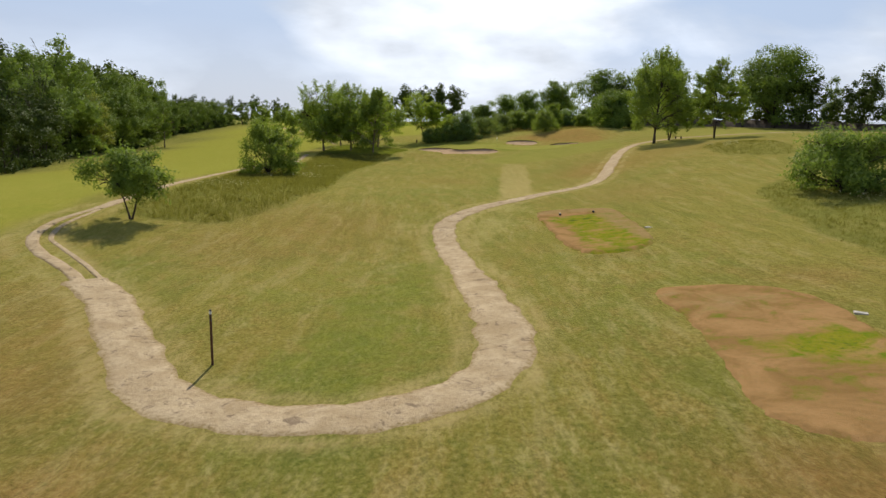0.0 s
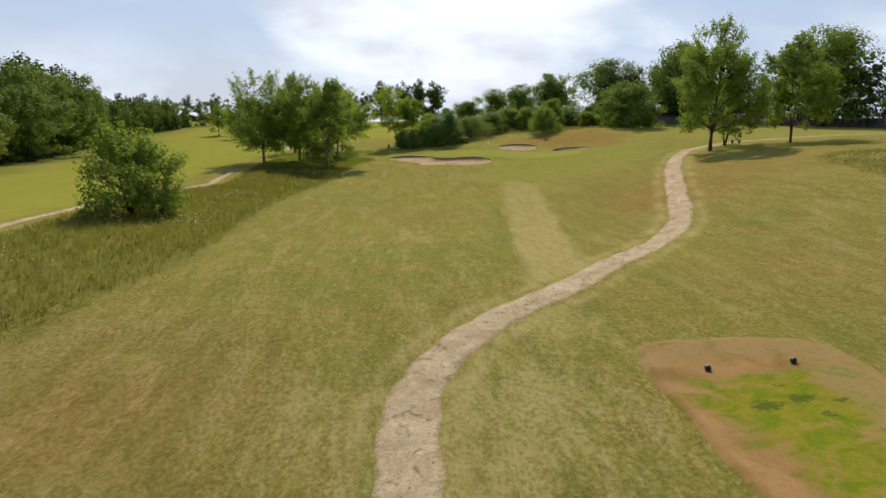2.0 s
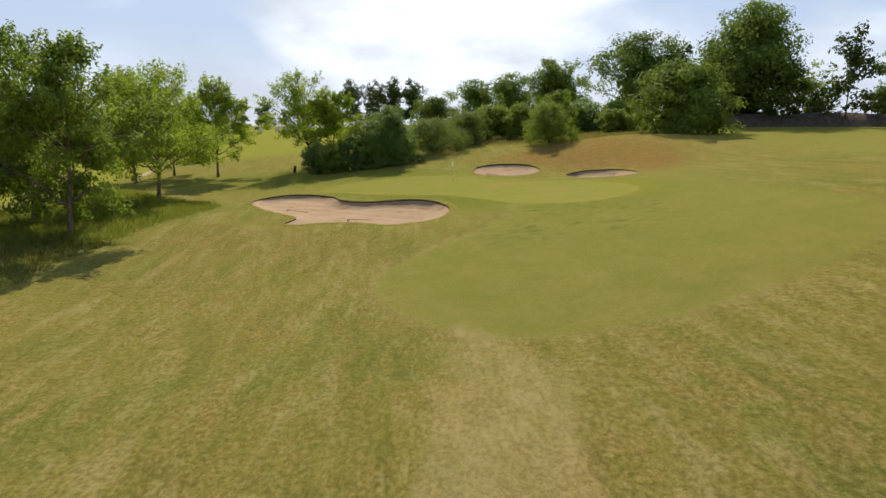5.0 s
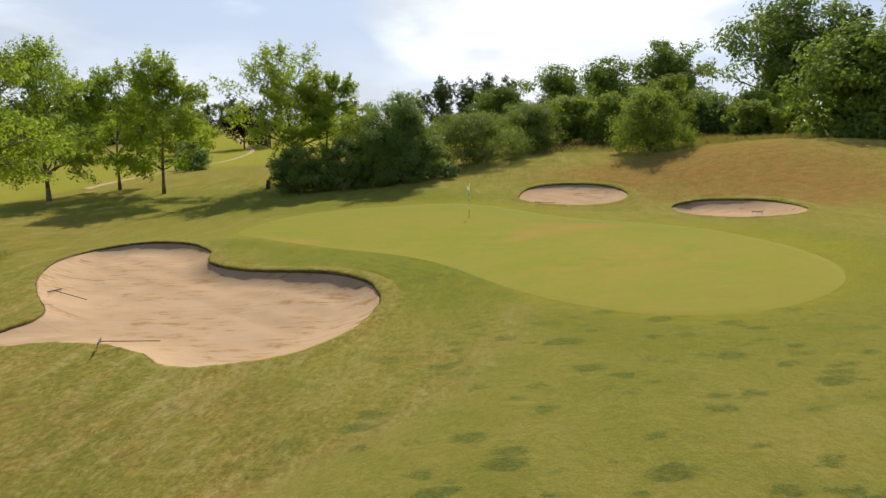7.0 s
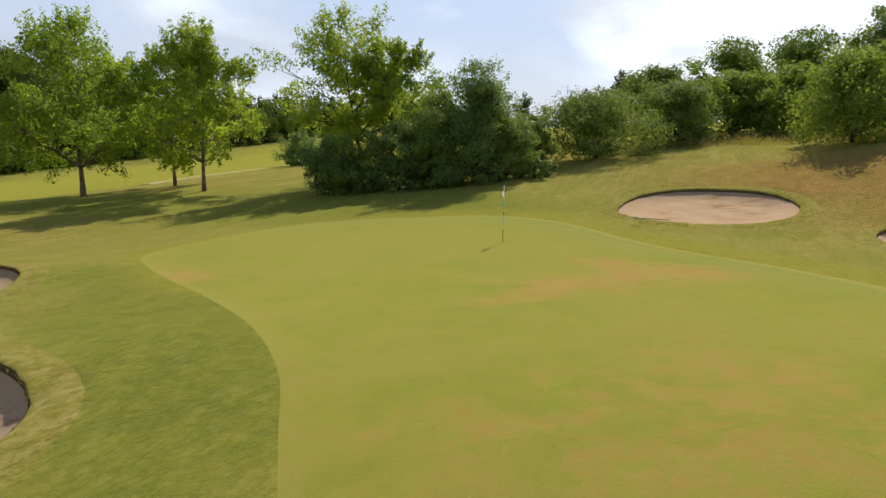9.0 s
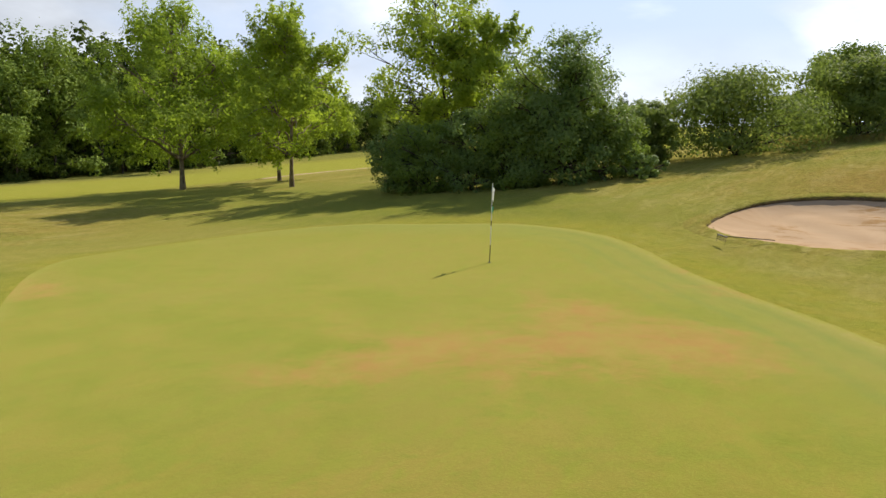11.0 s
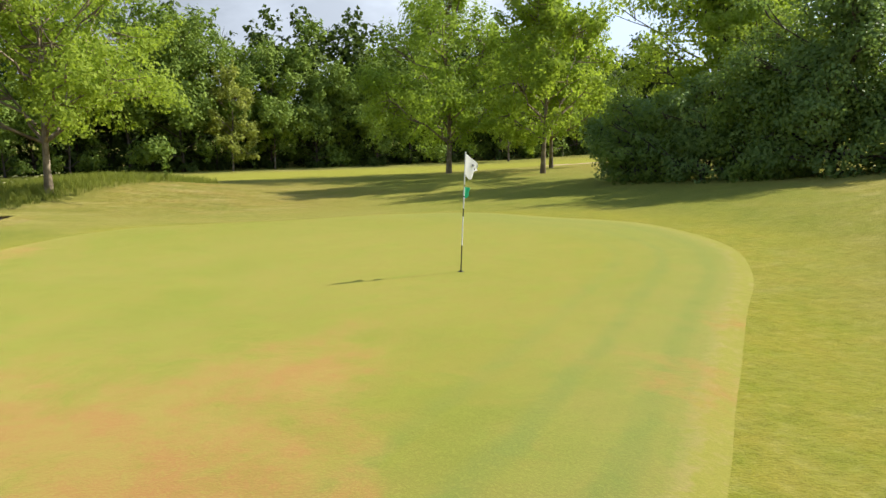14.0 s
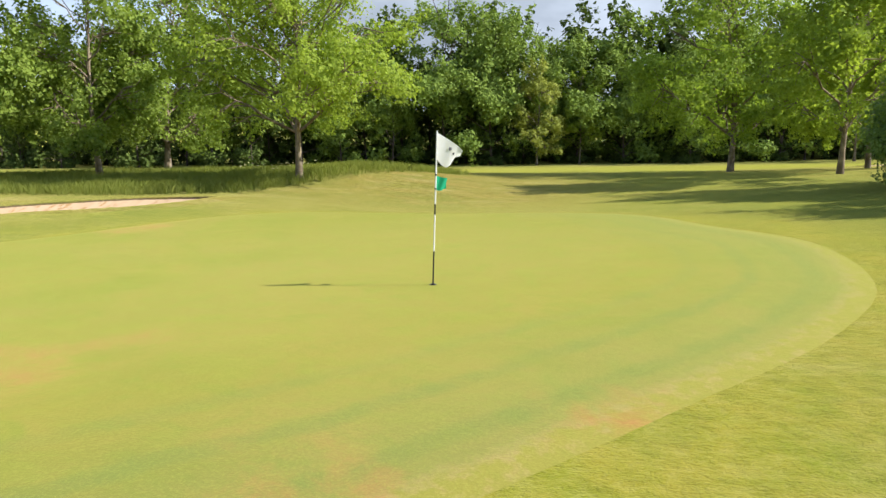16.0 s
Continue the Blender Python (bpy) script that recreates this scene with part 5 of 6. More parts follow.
# kinds 2, 4 and 5 carry the wood's shade in their leaf colour
for i, (h, r, b, shape, leaf, n, size) in enumerate([(21.0, 7.0, 1.4, "dome", WOOD_LEAF, 5600, 0.48), (19.0, 5.6, 1.0, "dome", WOOD_LEAF, 5200, 0.46), (22.0, 6.6, 2.0, "dome", SHADED_LEAF, 6000, 0.48),
                                                    (15.0, 5.2, 1.0, "round", LIME_LEAF, 3700, 0.40), (6.5, 4.2, 0.2, "round", SHADED_LEAF, 1300, 0.42), (22.5, 7.4, 1.5, "dome", SHADED_LEAF, 2300, 0.74),
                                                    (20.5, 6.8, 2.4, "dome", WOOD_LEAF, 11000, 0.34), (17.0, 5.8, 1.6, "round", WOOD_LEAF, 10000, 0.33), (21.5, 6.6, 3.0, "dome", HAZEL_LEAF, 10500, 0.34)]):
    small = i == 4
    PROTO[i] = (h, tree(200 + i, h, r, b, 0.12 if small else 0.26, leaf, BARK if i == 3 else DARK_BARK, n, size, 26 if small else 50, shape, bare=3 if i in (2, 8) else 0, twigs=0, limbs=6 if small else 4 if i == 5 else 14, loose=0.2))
WOOD_NAMES = ("ash_tree", "ash_tree", "oak_tree", "birch_tree", "understorey_shrub", "oak_tree", "ash_tree", "lime_tree", "oak_tree")
WOOD_TEXT = ("tall ash in the dense dark wood edge", "narrow ash in the dense wood edge", "dark oak with some dead upper twigs in the wood", "lighter young tree at the wood edge", "leafy shrub filling the foot of the wood", "dark oak deep in the wood", "leafy ash in the sunlit wood edge", "lime with boughs down to the ground at the wood edge", "tall oak with dead upper twigs in the wood edge")


def thicket(line, gap, seed, group):
    rng = np.random.default_rng(seed)
    c = open_curve(line, 12)
    s = np.concatenate([[0], np.cumsum(np.hypot(*np.diff(c, axis=0).T))])
    for t in np.arange(0, s[-1], gap):
        k = rng.uniform(1.5, 2.1)
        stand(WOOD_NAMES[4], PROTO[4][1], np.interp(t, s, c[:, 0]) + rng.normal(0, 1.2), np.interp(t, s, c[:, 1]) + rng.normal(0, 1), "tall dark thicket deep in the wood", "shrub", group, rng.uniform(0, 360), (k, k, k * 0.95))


def wood(line, rows, gap, depth, seed, group, shrubs=True, scale=1.0):
    """Trees set in staggered rows along the edge of a wood."""
    rng = np.random.default_rng(seed)
    c = open_curve(line, 12)
    s = np.concatenate([[0], np.cumsum(np.hypot(*np.diff(c, axis=0).T))])
    for row in range(rows):
        for t in np.arange(0.5 * gap * (row % 2), s[-1], gap):
            t = np.clip(t + rng.normal(0, gap * 0.18), 0, s[-1] - 0.1)
            x, y = np.interp(t, s, c[:, 0]), np.interp(t, s, c[:, 1])
            x2, y2 = np.interp(t + 0.1, s, c[:, 0]), np.interp(t + 0.1, s, c[:, 1])
            d = np.array([x2 - x, y2 - y])
            d /= np.linalg.norm(d)
            off = row * depth + rng.uniform(-1.2, 1.8)
            px, py = x - d[1] * off, y + d[0] * off
            # near edge and inner rows take the kinds with shade-darkened leaves
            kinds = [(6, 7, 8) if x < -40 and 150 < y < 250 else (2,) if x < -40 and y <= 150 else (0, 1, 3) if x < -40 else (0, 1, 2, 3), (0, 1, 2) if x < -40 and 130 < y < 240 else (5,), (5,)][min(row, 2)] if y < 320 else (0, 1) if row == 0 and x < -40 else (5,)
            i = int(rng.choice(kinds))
            k = scale * rng.uniform(0.74, 1.12) * (1 + 0.04 * math.exp(-((y - 185) / 35) ** 2)) * (0.58 + 0.56 * smooth01(np.array(y), 130, 180) - 0.03 * smooth01(np.array(y), 188, 205)) * (1 - 0.38 * smooth01(np.array(y), 285, 335)) if x < -40 else scale * rng.uniform(0.82, 1.15)
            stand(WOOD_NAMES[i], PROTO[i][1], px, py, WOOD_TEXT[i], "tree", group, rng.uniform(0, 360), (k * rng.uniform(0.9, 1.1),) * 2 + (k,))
            open_foot = x < -40 and 150 < y < 240
            if shrubs and row < (2 if open_foot else 1) and (row == 1 or not open_foot or rng.uniform() < 0.35):
                px, py = x - d[1] * (off + depth * (0.35 if row else 0.15)), y + d[0] * (off + depth * (0.35 if row else 0.15))
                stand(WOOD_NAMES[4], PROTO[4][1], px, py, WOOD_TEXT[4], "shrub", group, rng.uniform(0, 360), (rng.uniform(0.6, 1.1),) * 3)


wood([(-59, 84), (-63, 99), (-69, 118), (-75, 136), (-86, 166), (-94, 193), (-92, 213), (-98, 245), (-110, 290), (-117, 335), (-114, 420)], 3, 7.6, 6.5, 5, "wood along the western fairway")
wood([(-112, 425), (-90, 470), (-40, 500), (20, 480)], 2, 12, 9, 6, "far wood across the fairway", False, 1.0)
thicket([(-84, 84), (-88, 118), (-96, 142), (-108, 172), (-119, 209), (-126, 258), (-136, 331)], 6.5, 8, "wood along the western fairway")
wood([(64, 240), (78, 226), (90, 212), (104, 196), (118, 174), (132, 150), (142, 118), (150, 80)][::-1], 2, 9.5, 7.0, 7, "wood on the eastern rise", True, 0.62)


# ---- things on the course ----
WHITE = plain_material("white_paint", (0.74, 0.74, 0.72), (0.82, 0.82, 0.80), 0.5)
BLACK = plain_material("black_paint", (0.018, 0.018, 0.018), (0.035, 0.033, 0.03), 0.5)
CLOTH = leaf_material("white_flag_cloth", (0.80, 0.80, 0.82), (0.85, 0.85, 0.87), 0.45, 0.8)
CLOTH_GREEN = leaf_material("green_flag_cloth", (0.03, 0.36, 0.20), (0.05, 0.45, 0.26), 0.35, 0.8)
GREY = plain_material("grey_print", (0.10, 0.10, 0.11), (0.14, 0.14, 0.15), 0.7)
OLD_WOOD = plain_material("weathered_dark_wood", (0.055, 0.038, 0.026), (0.12, 0.085, 0.06), 0.85, 12)
RED_WOOD = plain_material("red_brown_wood", (0.075, 0.036, 0.022), (0.15, 0.075, 0.045), 0.8, 12)
PALE_WOOD = plain_material("pale_wood", (0.42, 0.36, 0.28), (0.52, 0.46, 0.37), 0.8, 10)
STEEL = plain_material("dark_steel", (0.08, 0.075, 0.07), (0.14, 0.13, 0.12), 0.5, 9, 0.6)
CONCRETE = plain_material("pale_concrete", (0.46, 0.42, 0.35), (0.58, 0.53, 0.45), 0.9, 7)


def flagstick(x, y):
    z = tz(x, y) + 0.05
    thing = tagged(new("flagstick"), "white and black golf flagstick with a limp white flag", "flag")
    thing.location = (x, y, z)
    lean = Vector((-0.02, 0.085, 2.2))
    for name, a, b, m in (("lower_section", 0, 0.5, BLACK), ("middle_section", 0.5, 1.04, WHITE), ("black_band", 1.04, 1.19, BLACK), ("upper_section", 1.19, 2.23, WHITE)):
        bm = bmesh.new()
        rod(bm, lean * (a / 2.2), lean * (b / 2.2), 0.0115, seg=10)
        part(name, (bm, m), thing)
    for h in (1.40, 1.60):
        bm = bmesh.new()
        rod(bm, lean * (h / 2.2), lean * ((h + 0.02) / 2.2), 0.016, seg=10)
        part("ferrule", (bm, BLACK), thing)
    d = Vector((-0.42, 0.91, 0)).normalized()
    side = Vector((-d.y, d.x, 0))

    def cloth(name, rows, top, bottom, reach, sag, m, label):
        bm = bmesh.new()
        nu, nv = 14, 9
        grid = []
        for i in range(nu):
            u = i / (nu - 1)
            line = []
            for j in range(nv):
                v = j / (nv - 1)
                h = (top - (top - bottom) * v) - sag[0] * u ** 1.2 * (1 - v) - sag[1] * math.sin(math.pi * min(1, u * 1.25)) * v + sag[2] * u ** 3 * v
                p = lean * (h / 2.2) if u == 0 else lean * (h / 2.2) + d * (reach * u * (1 - 0.10 * v)) + side * (0.045 * math.sin(u * 7 + v * 2.2) * u)
                p.z = h
                line.append(bm.verts.new(p))
            grid.append(line)
        for i in range(nu - 1):
            for j in range(nv - 1):
                bm.faces.new((grid[i][j], grid[i + 1][j], grid[i + 1][j + 1], grid[i][j + 1]))
        for f in bm.faces:
            f.smooth = True
        return part(name, (bm, m), thing, label), grid

    f, g = cloth("flag", 0, 2.20, 1.84, 0.42, (0.27, 0.13, 0.02), CLOTH, "limp white cloth flag")
    for u, w, h in ((0.20, 0.035, 1.97), (0.25, 0.028, 1.90)):
        for off in (0.005, -0.005):
            bm = bmesh.new()
            p = lean * (h / 2.2) + d * u + side * (0.045 * math.sin(u / 0.42 * 7 + 1.3) * u / 0.42 + off)
            box(bm, (w, 0.002, w * 1.2), Matrix.Translation((p.x, p.y, h)) @ Matrix.Rotation(math.atan2(d.y, d.x), 4, "Z"))
            part("emblem", (bm, GREY), f, "small grey printed emblem")
    cloth("pennant", 0, 1.59, 1.40, 0.19, (0.04, 0.02, 0.0), CLOTH_GREEN, "small bright green pennant")
    bm = bmesh.new()
    bmesh.ops.create_circle(bm, cap_ends=True, segments=20, radius=0.056, matrix=Matrix.Translation((0, 0, 0.006)))
    part("cup", (bm, BLACK), thing, "dark hole cup")
    bm = bmesh.new()
    rod(bm, (0, 0, 0.0), (0, 0, 0.018), 0.03, seg=12)
    part("ferrule", (bm, BLACK), thing)
    return thing


flagstick(15.7, 182.6)


def rake(x, y, ang, rise, label):
    z = tz(x, y)
    thing = tagged(new("bunker_rake"), label, "rake", "rakes by the bunkers")
    thing.matrix_world = pose(x, y, z + 0.06, 0, 0, ang)
    bm = bmesh.new()
    rod(bm, (0, 0, 0.26), (1.75, 0, rise), 0.016, 0.014)
    part("handle", (bm, OLD_WOOD), thing)
    bm = bmesh.new()
    box(bm, (0.05, 0.62, 0.035), Matrix.Translation((0, 0, 0.27)), 0.006)
    part("head", (bm, STEEL), thing)
    for i in range(9):
        bm = bmesh.new()
        yy = -0.28 + 0.07 * i
        rod(bm, (0, yy, 0.26), (-0.05, yy, 0.02 if i in (0, 8) else 0.12), 0.008, 0.005, 5)
        part("tooth", (bm, STEEL), thing)
    return thing


rake(6.1, 156.3, 22, 0.16, "bunker rake resting on the grass rim of the big bunker")
rake(0.7, 162.2, -18, 0.10, "bunker rake half in the sand by the grass tongue")
rake(20.3, 188.9, 42, 0.12, "bunker rake resting on the rim of the oval bunker")
rake(32.6, 179.2, 60, 0.20, "bunker rake lying at the edge of the crescent bunker")


def marker_post(x, y):
    thing = tagged(new("timber_post"), "tall dark reddish timber post with a white band near its tip", "post")
    thing.matrix_world = pose(x, y, tz(x, y) - 0.02, 0, -1.2, 12)
    bm = bmesh.new()
    box(bm, (0.085, 0.085, 1.72), Matrix.Translation((0, 0, 0.86)), 0.012)
    part("post", (bm, RED_WOOD), thing)
    bm = bmesh.new()
    box(bm, (0.078, 0.078, 0.22), Matrix.Translation((0, 0, 1.83)), 0.008)
    part("upper_sleeve", (bm, OLD_WOOD), thing, "dark upper length of the post")
    bm = bmesh.new()
    box(bm, (0.084, 0.084, 0.10), Matrix.Translation((0, 0, 1.99)), 0.008)
    part("band", (bm, WHITE), thing, "white painted band")
    bm = bmesh.new()
    box(bm, (0.080, 0.080, 0.06), Matrix.Translation((0, 0, 2.07)), 0.014)
    part("cap", (bm, BLACK), thing, "black cap")
    bm = bmesh.new()
    box(bm, (0.094, 0.094, 0.035), Matrix.Translation((0, 0, 1.70)), 0.006)
    part("collar", (bm, STEEL), thing, "thin metal collar")
    return thing


marker_post(-8.5, 25.8)

for x, y in ((10.0, 59.4), (12.7, 59.25)):
    thing = tagged(new("tee_marker"), "small dark tee marker on the worn turf", "tee marker", "tee markers on the upper tee")
    thing.location = (x, y, tz(x, y) + 0.14)
    bm = bmesh.new()
    bmesh.ops.create_uvsphere(bm, u_segments=16, v_segments=10, radius=0.11, matrix=Matrix.Translation((0, 0, 0.09)) @ Matrix.Diagonal((1, 1, 0.85, 1)))
    part("ball", (bm, BLACK), thing)
    bm = bmesh.new()
    rod(bm, (0, 0, -0.05), (0, 0, 0.05), 0.03)
    part("spike", (bm, STEEL), thing)

for x, y, turn in ((14.9, 51.25, 20), (16.4, 27.9, -25)):
    thing = tagged(new("distance_plate"), "pale flat stone plate set in the grass by the tee", "plate", "stone plates by the tees")
    thing.matrix_world = pose(x, y, tz(x, y) + 0.0, 0, 2, turn)
    bm = bmesh.new()
    box(bm, (0.52, 0.36, 0.09), Matrix.Identity(4), 0.02)
    part("slab", (bm, CONCRETE), thing)
    bm = bmesh.new()
    box(bm, (0.30, 0.05, 0.004), Matrix.Translation((0, 0, 0.047)))
    part("lettering", (bm, GREY), thing, "worn dark bar of lettering")


def bench(x, y, turn):
    thing = tagged(new("wooden_bench"), "low dark wooden bench under the trees by the path", "bench")
    thing.matrix_world = pose(x, y, tz(x, y), 0, 0, turn)
    for i in range(3):
        bm = bmesh.new()
        box(bm, (1.5, 0.12, 0.045), Matrix.Translation((0, -0.14 + 0.14 * i, 0.45)), 0.008)
        part("slat", (bm, OLD_WOOD), thing)
    for dx in (-0.6, 0.6):
        bm = bmesh.new()
        box(bm, (0.09, 0.38, 0.45), Matrix.Translation((dx, 0, 0.205)), 0.01)
        part("leg", (bm, OLD_WOOD), thing)


bench(46.5, 139.6, 15)


# ---- long grass and flowers ----
def blades(name, outlines, per_m2, low, high, material, label, seed, keep=None):
    rng = np.random.default_rng(seed)
    pts = []
    for poly in outlines:
        lo, hi = poly.min(0), poly.max(0)
        n = int((hi - lo).prod() * per_m2)
        p = lo + rng.uniform(0, 1, (n, 2)) * (hi - lo)
        d = inside(p[:, 0], p[:, 1], poly)
        p = p[d > rng.uniform(-0.3, 0.9, n)]
        if keep is not None:
            p = p[keep(p)]
        pts.append(p)
    p = np.concatenate(pts)
    n = len(p)
    k = 5
    q = np.repeat(p, k, 0) + rng.normal(0, 0.10, (n * k, 2))
    patch = 0.5 + 0.5 * np.sin(q[:, 0] * 0.55 + 1.3 * np.sin(q[:, 1] * 0.31)) * np.cos(q[:, 1] * 0.42)
    h = (low + (high - low) * (0.35 * patch + 0.65 * rng.uniform(0, 1, n * k) ** 1.4))[:, None]
    z = terrain(q[:, 0], q[:, 1])
    base = np.column_stack([q, z - 0.03])
    a = rng.uniform(0, 6.28, n * k)
    w = np.stack([np.cos(a), np.sin(a), np.zeros(n * k)], 1) * (0.008 + 0.010 * h)
    bend = rng.normal(0, 0.28, (n * k, 2)) * h
    tip = base + np.column_stack([bend, h])
    mid = base + np.column_stack([bend * 0.3, h * 0.6])
    v = np.stack([base - w, base + w, mid + w * 0.7, tip, mid - w * 0.7], 1).reshape(-1, 3)
    i = np.arange(n * k) * 5
    me = mesh_of(name, v, np.stack([i, i + 1, i + 2, i + 3, i + 4], 1), material, smooth=False)
    return tagged(new(name, me), label, "grass", kind="stuff")


blades("long_grass", [ROUGH_W], 11, 0.20, 0.52, ROUGH_GRASS, "uncut rough grass with pale seed heads along the track", 21, lambda p: p[:, 1] < 150)
blades("long_grass", [ROUGH_W], 24, 0.25, 0.62, TALL_GRASS, "tall sunlit grass with seed heads on the knoll", 24, lambda p: p[:, 1] >= 150)
blades("long_grass", [ROUGH_E, ROUGH_P], 7, 0.12, 0.34, ROUGH_GRASS, "uncut rough grass round the shrub and the rushy hollow", 22)
blades("meadow_grass", [ROUGH_N], 5, 0.25, 0.70, MEADOW_GRASS, "tall dry meadow grass behind the mound", 23)


for sand, sd in ((SAND_A, 26), (SAND_B, 27), (SAND_C, 28)):
    lo, hi = sand.min(0) - 1.5, sand.max(0) + 1.5
    frame_box = np.array([lo, (hi[0], lo[1]), hi, (lo[0], hi[1])])

    def on_lip(p, sand=sand):
        d = inside(p[:, 0], p[:, 1], sand)
        return (d > -0.32) & (d < -0.06)

    blades("lip_grass", [frame_box], 90, 0.03, 0.09, LIP_GRASS, "short golden grass fringe along a bunker lip", sd, on_lip)


def umbels(spots, seed):
    rng = np.random.default_rng(seed)
    v, f = [], []
    for x, y, r, n in spots:
        p = np.array([x, y]) + rng.normal(0, 0.5, (n, 2)) * r
        for q in p:
            h = rng.uniform(0.35, 0.75)
            s = rng.uniform(0.03, 0.08)
            c = np.array([q[0], q[1], tz(*q) + h])
            o = len(v)
            for k in range(6):
                a = k * math.pi / 3
                v.append(c + (s * math.cos(a), s * math.sin(a), rng.uniform(-0.02, 0.02)))
            v.append(c + (0, 0, 0.03))
            f += [(o + k, o + (k + 1) % 6, o + 6) for k in range(6)]
    return tagged(new("cow_parsley", mesh_of("cow_parsley", np.array(v), f, FLOWER, smooth=False)), "cream flower heads scattered through the long grass", "flowers", kind="stuff")


umbels([(-22.3, 72.5, 3.2, 90), (-19.6, 73.4, 2.4, 36), (-16.3, 91.0, 1.4, 50), (-15.2, 89.0, 1.2, 30), (-21, 90, 1.5, 30), (37.6, 93.4, 1.3, 110), (36.4, 97, 1.0, 40), (40, 88, 2, 30),
        (33, 54.5, 2.6, 70), (36, 52, 2.5, 50), (-17, 172, 2.5, 22), (-20, 170, 4, 20), (23, 216, 3, 60), (29, 212, 2, 40), (27, 220, 3, 60), (-17, 110, 3, 40)], 31)


# ---- distance ----
PALE_LEAF = leaf_material("pale_ash_leaves", (0.185, 0.215, 0.042), (0.390, 0.410, 0.092), 0.34)
stand("ash_tree", tree(301, 16.5, 5.4, 3.0, 0.24, PALE_LEAF, BARK, 9000, 0.30, 54), -89.0, 191.8, "slender pale-leaved ash standing before the dark wood", group="trees before the wood")
stand("ash_tree", tree(302, 15.0, 4.2, 4.0, 0.20, LIME_LEAF, BARK, 6500, 0.30, 44), -93.0, 199.0, "slim bright ash with a pale straight trunk", group="trees before the wood")
stand("ash_tree", tree(303, 14.0, 4.6, 3.0, 0.26, WOOD_LEAF, BARK, 6000, 0.32, 44), -88.0, 240.0, "dark ash with a pale trunk before the wood", group="trees before the wood")
for x, y, h, r, sd in ((-66.0, 318.0, 11.0, 5.4, 311), (-58.0, 300.0, 10.0, 4.4, 312), (-80.0, 345.0, 12.0, 5.2, 313)):
    stand("maple_tree", tree(sd, h, r, 2.2, 0.22, SHRUB_LEAF, DARK_BARK, 5000, 0.38, 40, "dome"), x, y, "rounded green maple on the far fairway", group="trees on the far fairway")


def earth_bank():
    c = open_curve([(58, 236), (66, 226), (78, 216), (92, 203), (106, 186), (120, 166)], 10)
    t = np.gradient(c, axis=0)
    t /= np.linalg.norm(t, axis=1)[:, None]
    nrm = np.stack([-t[:, 1], t[:, 0]], 1)
    v = []
    for off, h in ((-3.4, -0.2), (-2.4, 0.7), (-1.5, 1.5), (-0.5, 1.9), (0.8, 1.9), (2.5, 1.2), (4, -0.2)):
        q = c + nrm * off
        v.append(np.column_stack([q, terrain(q[:, 0], q[:, 1]) + h * (1 + 0.12 * np.sin(np.arange(len(c)) * 0.7 + off))]))
    me = mesh_of("earth_bank", np.concatenate(v), grid_faces(7, len(c)), SOIL)
    return tagged(new("earth_bank", me), "bare grey-brown earth bank at the foot of the wood", "bank", kind="structure")


SOIL = plain_material("bare_earth", (0.12, 0.095, 0.075), (0.21, 0.17, 0.135), 0.95, 1.2, spec=0.1)
earth_bank()

for i, x in enumerate((-48.0, -41.5, -38.5, -35.5, -32.0, -28.5)):
    y = 400 + 1.5 * (i % 2)
    thing = tagged(new("range_board"), "small white board standing on the far practice ground", "board", "white boards on the practice ground")
    thing.location = (x, y, tz(x, y))
    bm = bmesh.new()
    box(bm, (1.9, 0.08, 1.5), Matrix.Translation((0, 0, 1.05)), 0.02)
    part("panel", (bm, WHITE), thing)
    for dx in (-0.8, 0.8):
        bm = bmesh.new()
        box(bm, (0.1, 0.1, 0.5), Matrix.Translation((dx, 0.05, 0.2)), 0.01)
        part("leg", (bm, OLD_WOOD), thing)


NET = plain_material("dark_netting", (0.035, 0.055, 0.075), (0.06, 0.085, 0.105), 0.9, 0.8, spec=0.1)


def see_through(material, share):
    t = material.node_tree
    clear, both = t.nodes.new("ShaderNodeBsdfTransparent"), t.nodes.new("ShaderNodeMixShader")
    both.inputs[0].default_value = share
    t.links.new(t.nodes["Principled BSDF"].outputs[0], both.inputs[1])
    t.links.new(clear.outputs[0], both.inputs[2])
    t.links.new(both.outputs[0], t.nodes["Material Output"].inputs["Surface"])


see_through(NET, 0.15)


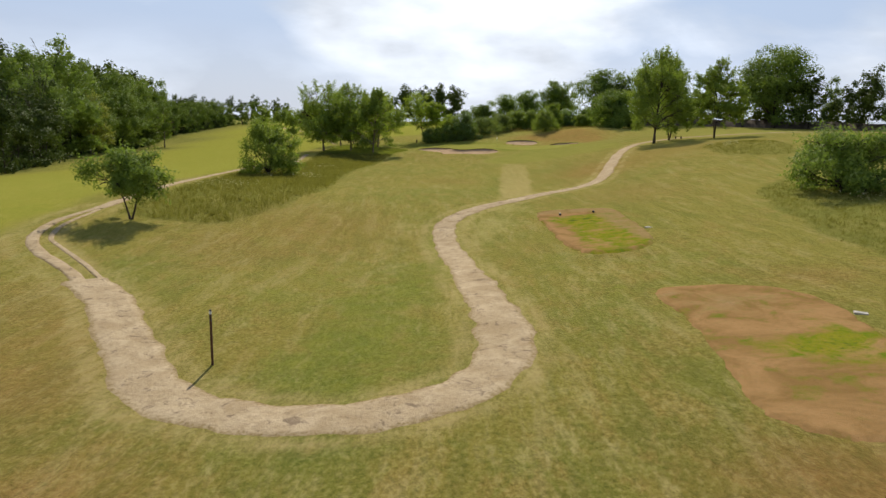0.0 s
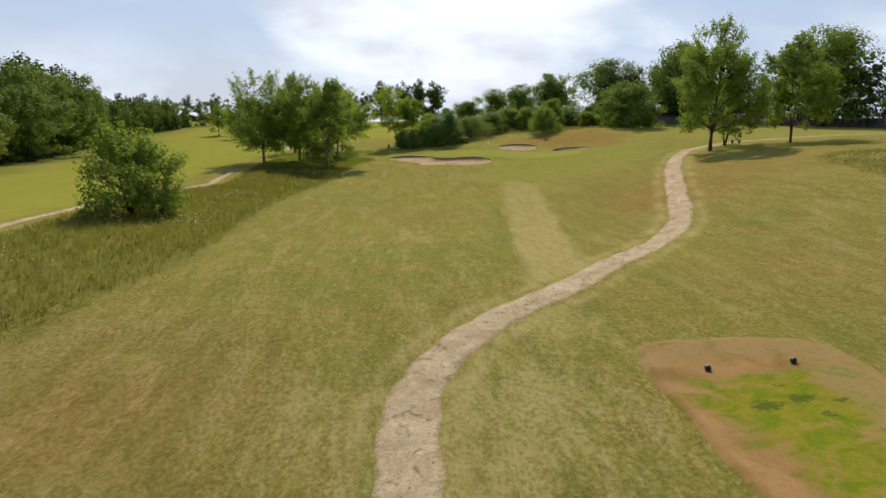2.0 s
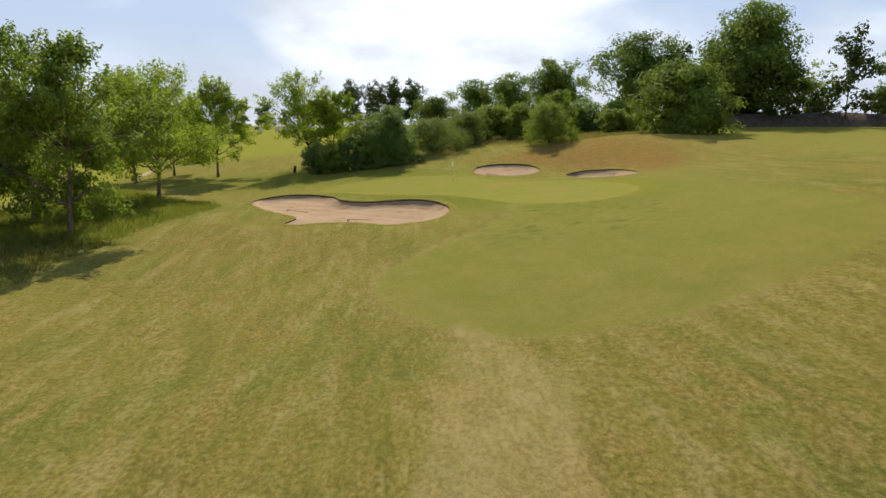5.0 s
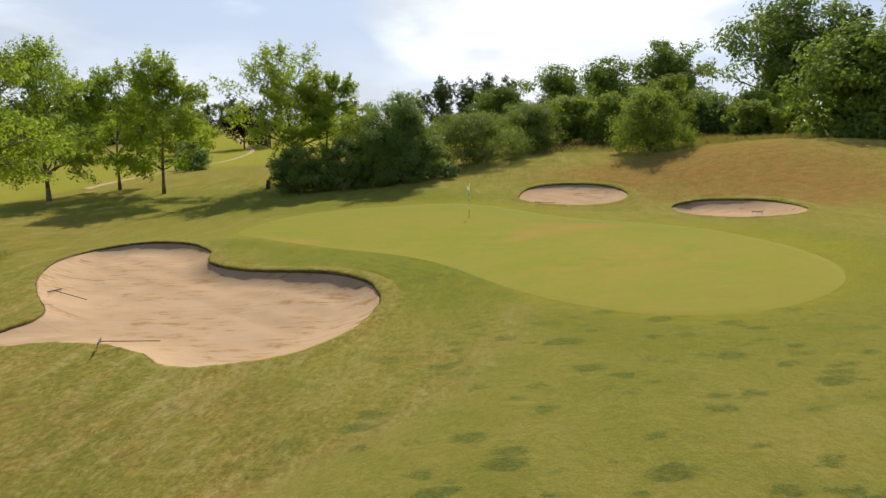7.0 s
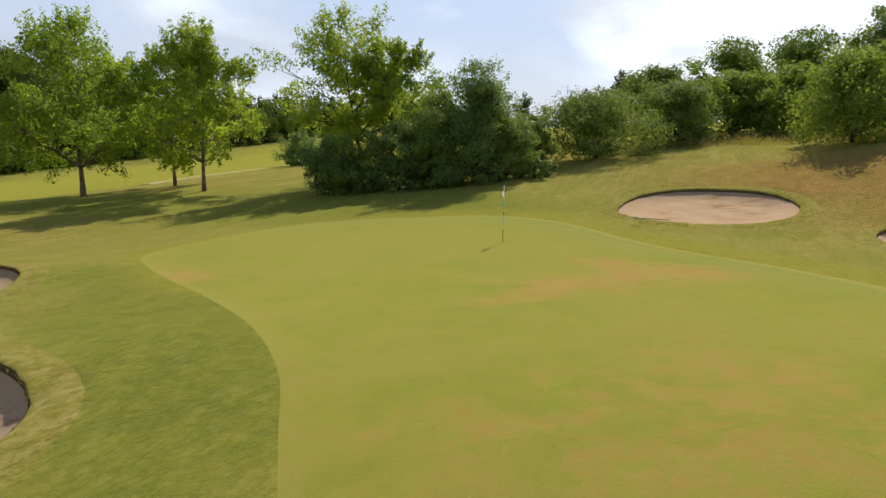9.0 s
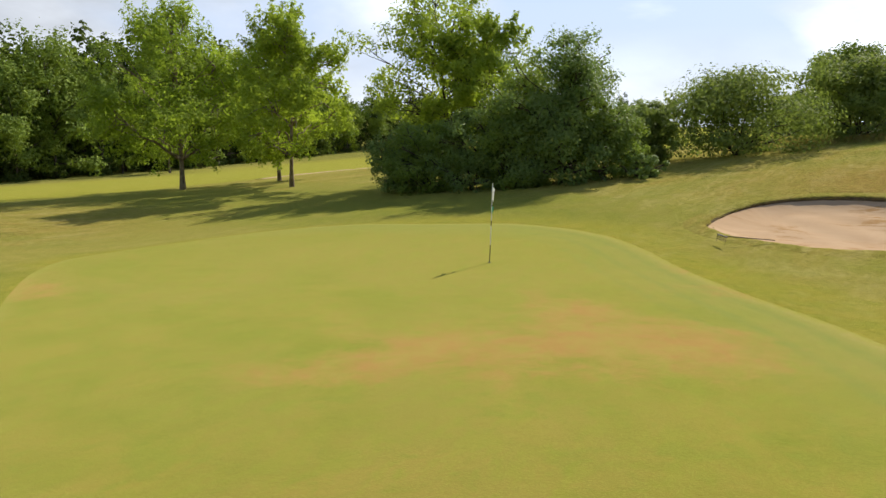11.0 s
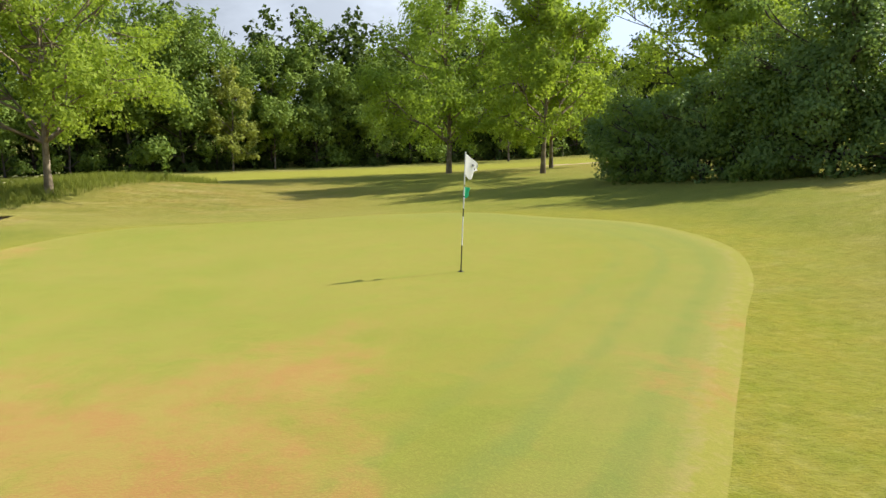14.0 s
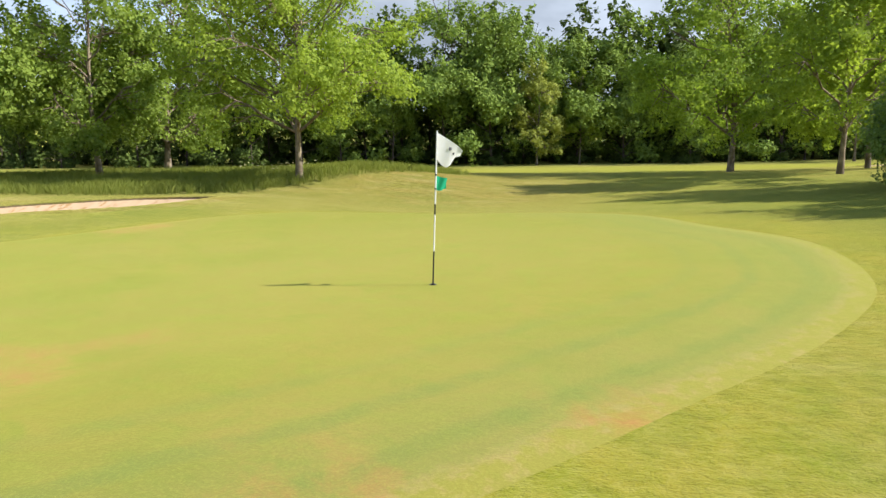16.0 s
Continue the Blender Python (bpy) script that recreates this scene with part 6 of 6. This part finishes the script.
def safety_net(a, b, bays, height):
    thing = tagged(new("safety_net"), "tall dark blue ball-stop net on slim posts", "net")
    thing.location = (*a, tz(*a))
    feet = [np.array(a) + (np.array(b) - np.array(a)) * i / bays for i in range(bays + 1)]
    at = [(p[0] - a[0], p[1] - a[1], tz(*p) - tz(*a)) for p in feet]
    for x, y, z in at:
        bm = bmesh.new()
        rod(bm, (x, y, z - 0.3), (x, y, z + height), 0.12, 0.09, 8)
        part("post", (bm, STEEL), thing)
    for (x, y, z), (x2, y2, z2) in zip(at[:-1], at[1:]):
        v, f, n = [], [], 8
        for i in range(n + 1):
            k = i / n
            sag = 0.25 * math.sin(math.pi * k)
            v += [(x + (x2 - x) * k, y + (y2 - y) * k, z + (z2 - z) * k + 0.1), (x + (x2 - x) * k, y + (y2 - y) * k, z + (z2 - z) * k + height - 0.1 - sag)]
            if i:
                f.append((2 * i - 2, 2 * i, 2 * i + 1, 2 * i - 1))
        part("netting", mesh_of("netting", np.array(v), f, NET), thing)


safety_net((-46.0, 322.5), (-60.0, 352.0), 5, 8.0)


def stump(x, y):
    thing = tagged(new("tree_stump"), "dark upright stump at the foot of the copse", "stump")
    thing.location = (x, y, tz(x, y) - 0.05)
    v, f = tube([(0, 0, 0), (0, 0, 0.15), (0.02, 0, 0.5), (0.05, 0.02, 0.85), (0.05, 0.02, 0.92)], np.array([0.30, 0.22, 0.19, 0.18, 0.12]), 10)
    part("bole", mesh_of("bole", v, f, DARK_BARK), thing)
    bm = bmesh.new()
    bmesh.ops.create_circle(bm, cap_ends=True, segments=10, radius=0.17, matrix=Matrix.Translation((0.05, 0.02, 0.90)))
    part("cut_face", (bm, PALE_WOOD), thing, "pale sawn top")


stump(-4.9, 203.0)

HEAP = plain_material("reddish_soil", (0.30, 0.15, 0.085), (0.42, 0.24, 0.15), 0.95, 2.0, spec=0.0)


def heap(x, y, r, h):
    rng = np.random.default_rng(77)
    v, f = [], []
    n, m = 22, 6
    for i in range(m + 1):
        k = i / m
        for j in range(n):
            a = j / n * 6.2832
            rr = r * (1 - k) * (1 + 0.18 * math.sin(3 * a + 1) + rng.normal(0, 0.04))
            v.append((x + rr * 1.5 * math.cos(a), y + rr * math.sin(a), 0))
            px, py = v[-1][:2]
            v[-1] = (px, py, tz(px, py) - 0.1 + h * math.sin(k * 1.5708) ** 1.3 + rng.normal(0, 0.03))
    for i in range(m):
        f += [(i * n + j, i * n + (j + 1) % n, (i + 1) * n + (j + 1) % n, (i + 1) * n + j) for j in range(n)]
    return tagged(new("soil_heap", mesh_of("soil_heap", np.array(v), f, HEAP)), "low heap of reddish soil among the scrub", "heap")


heap(48.6, 243.5, 1.9, 1.4)
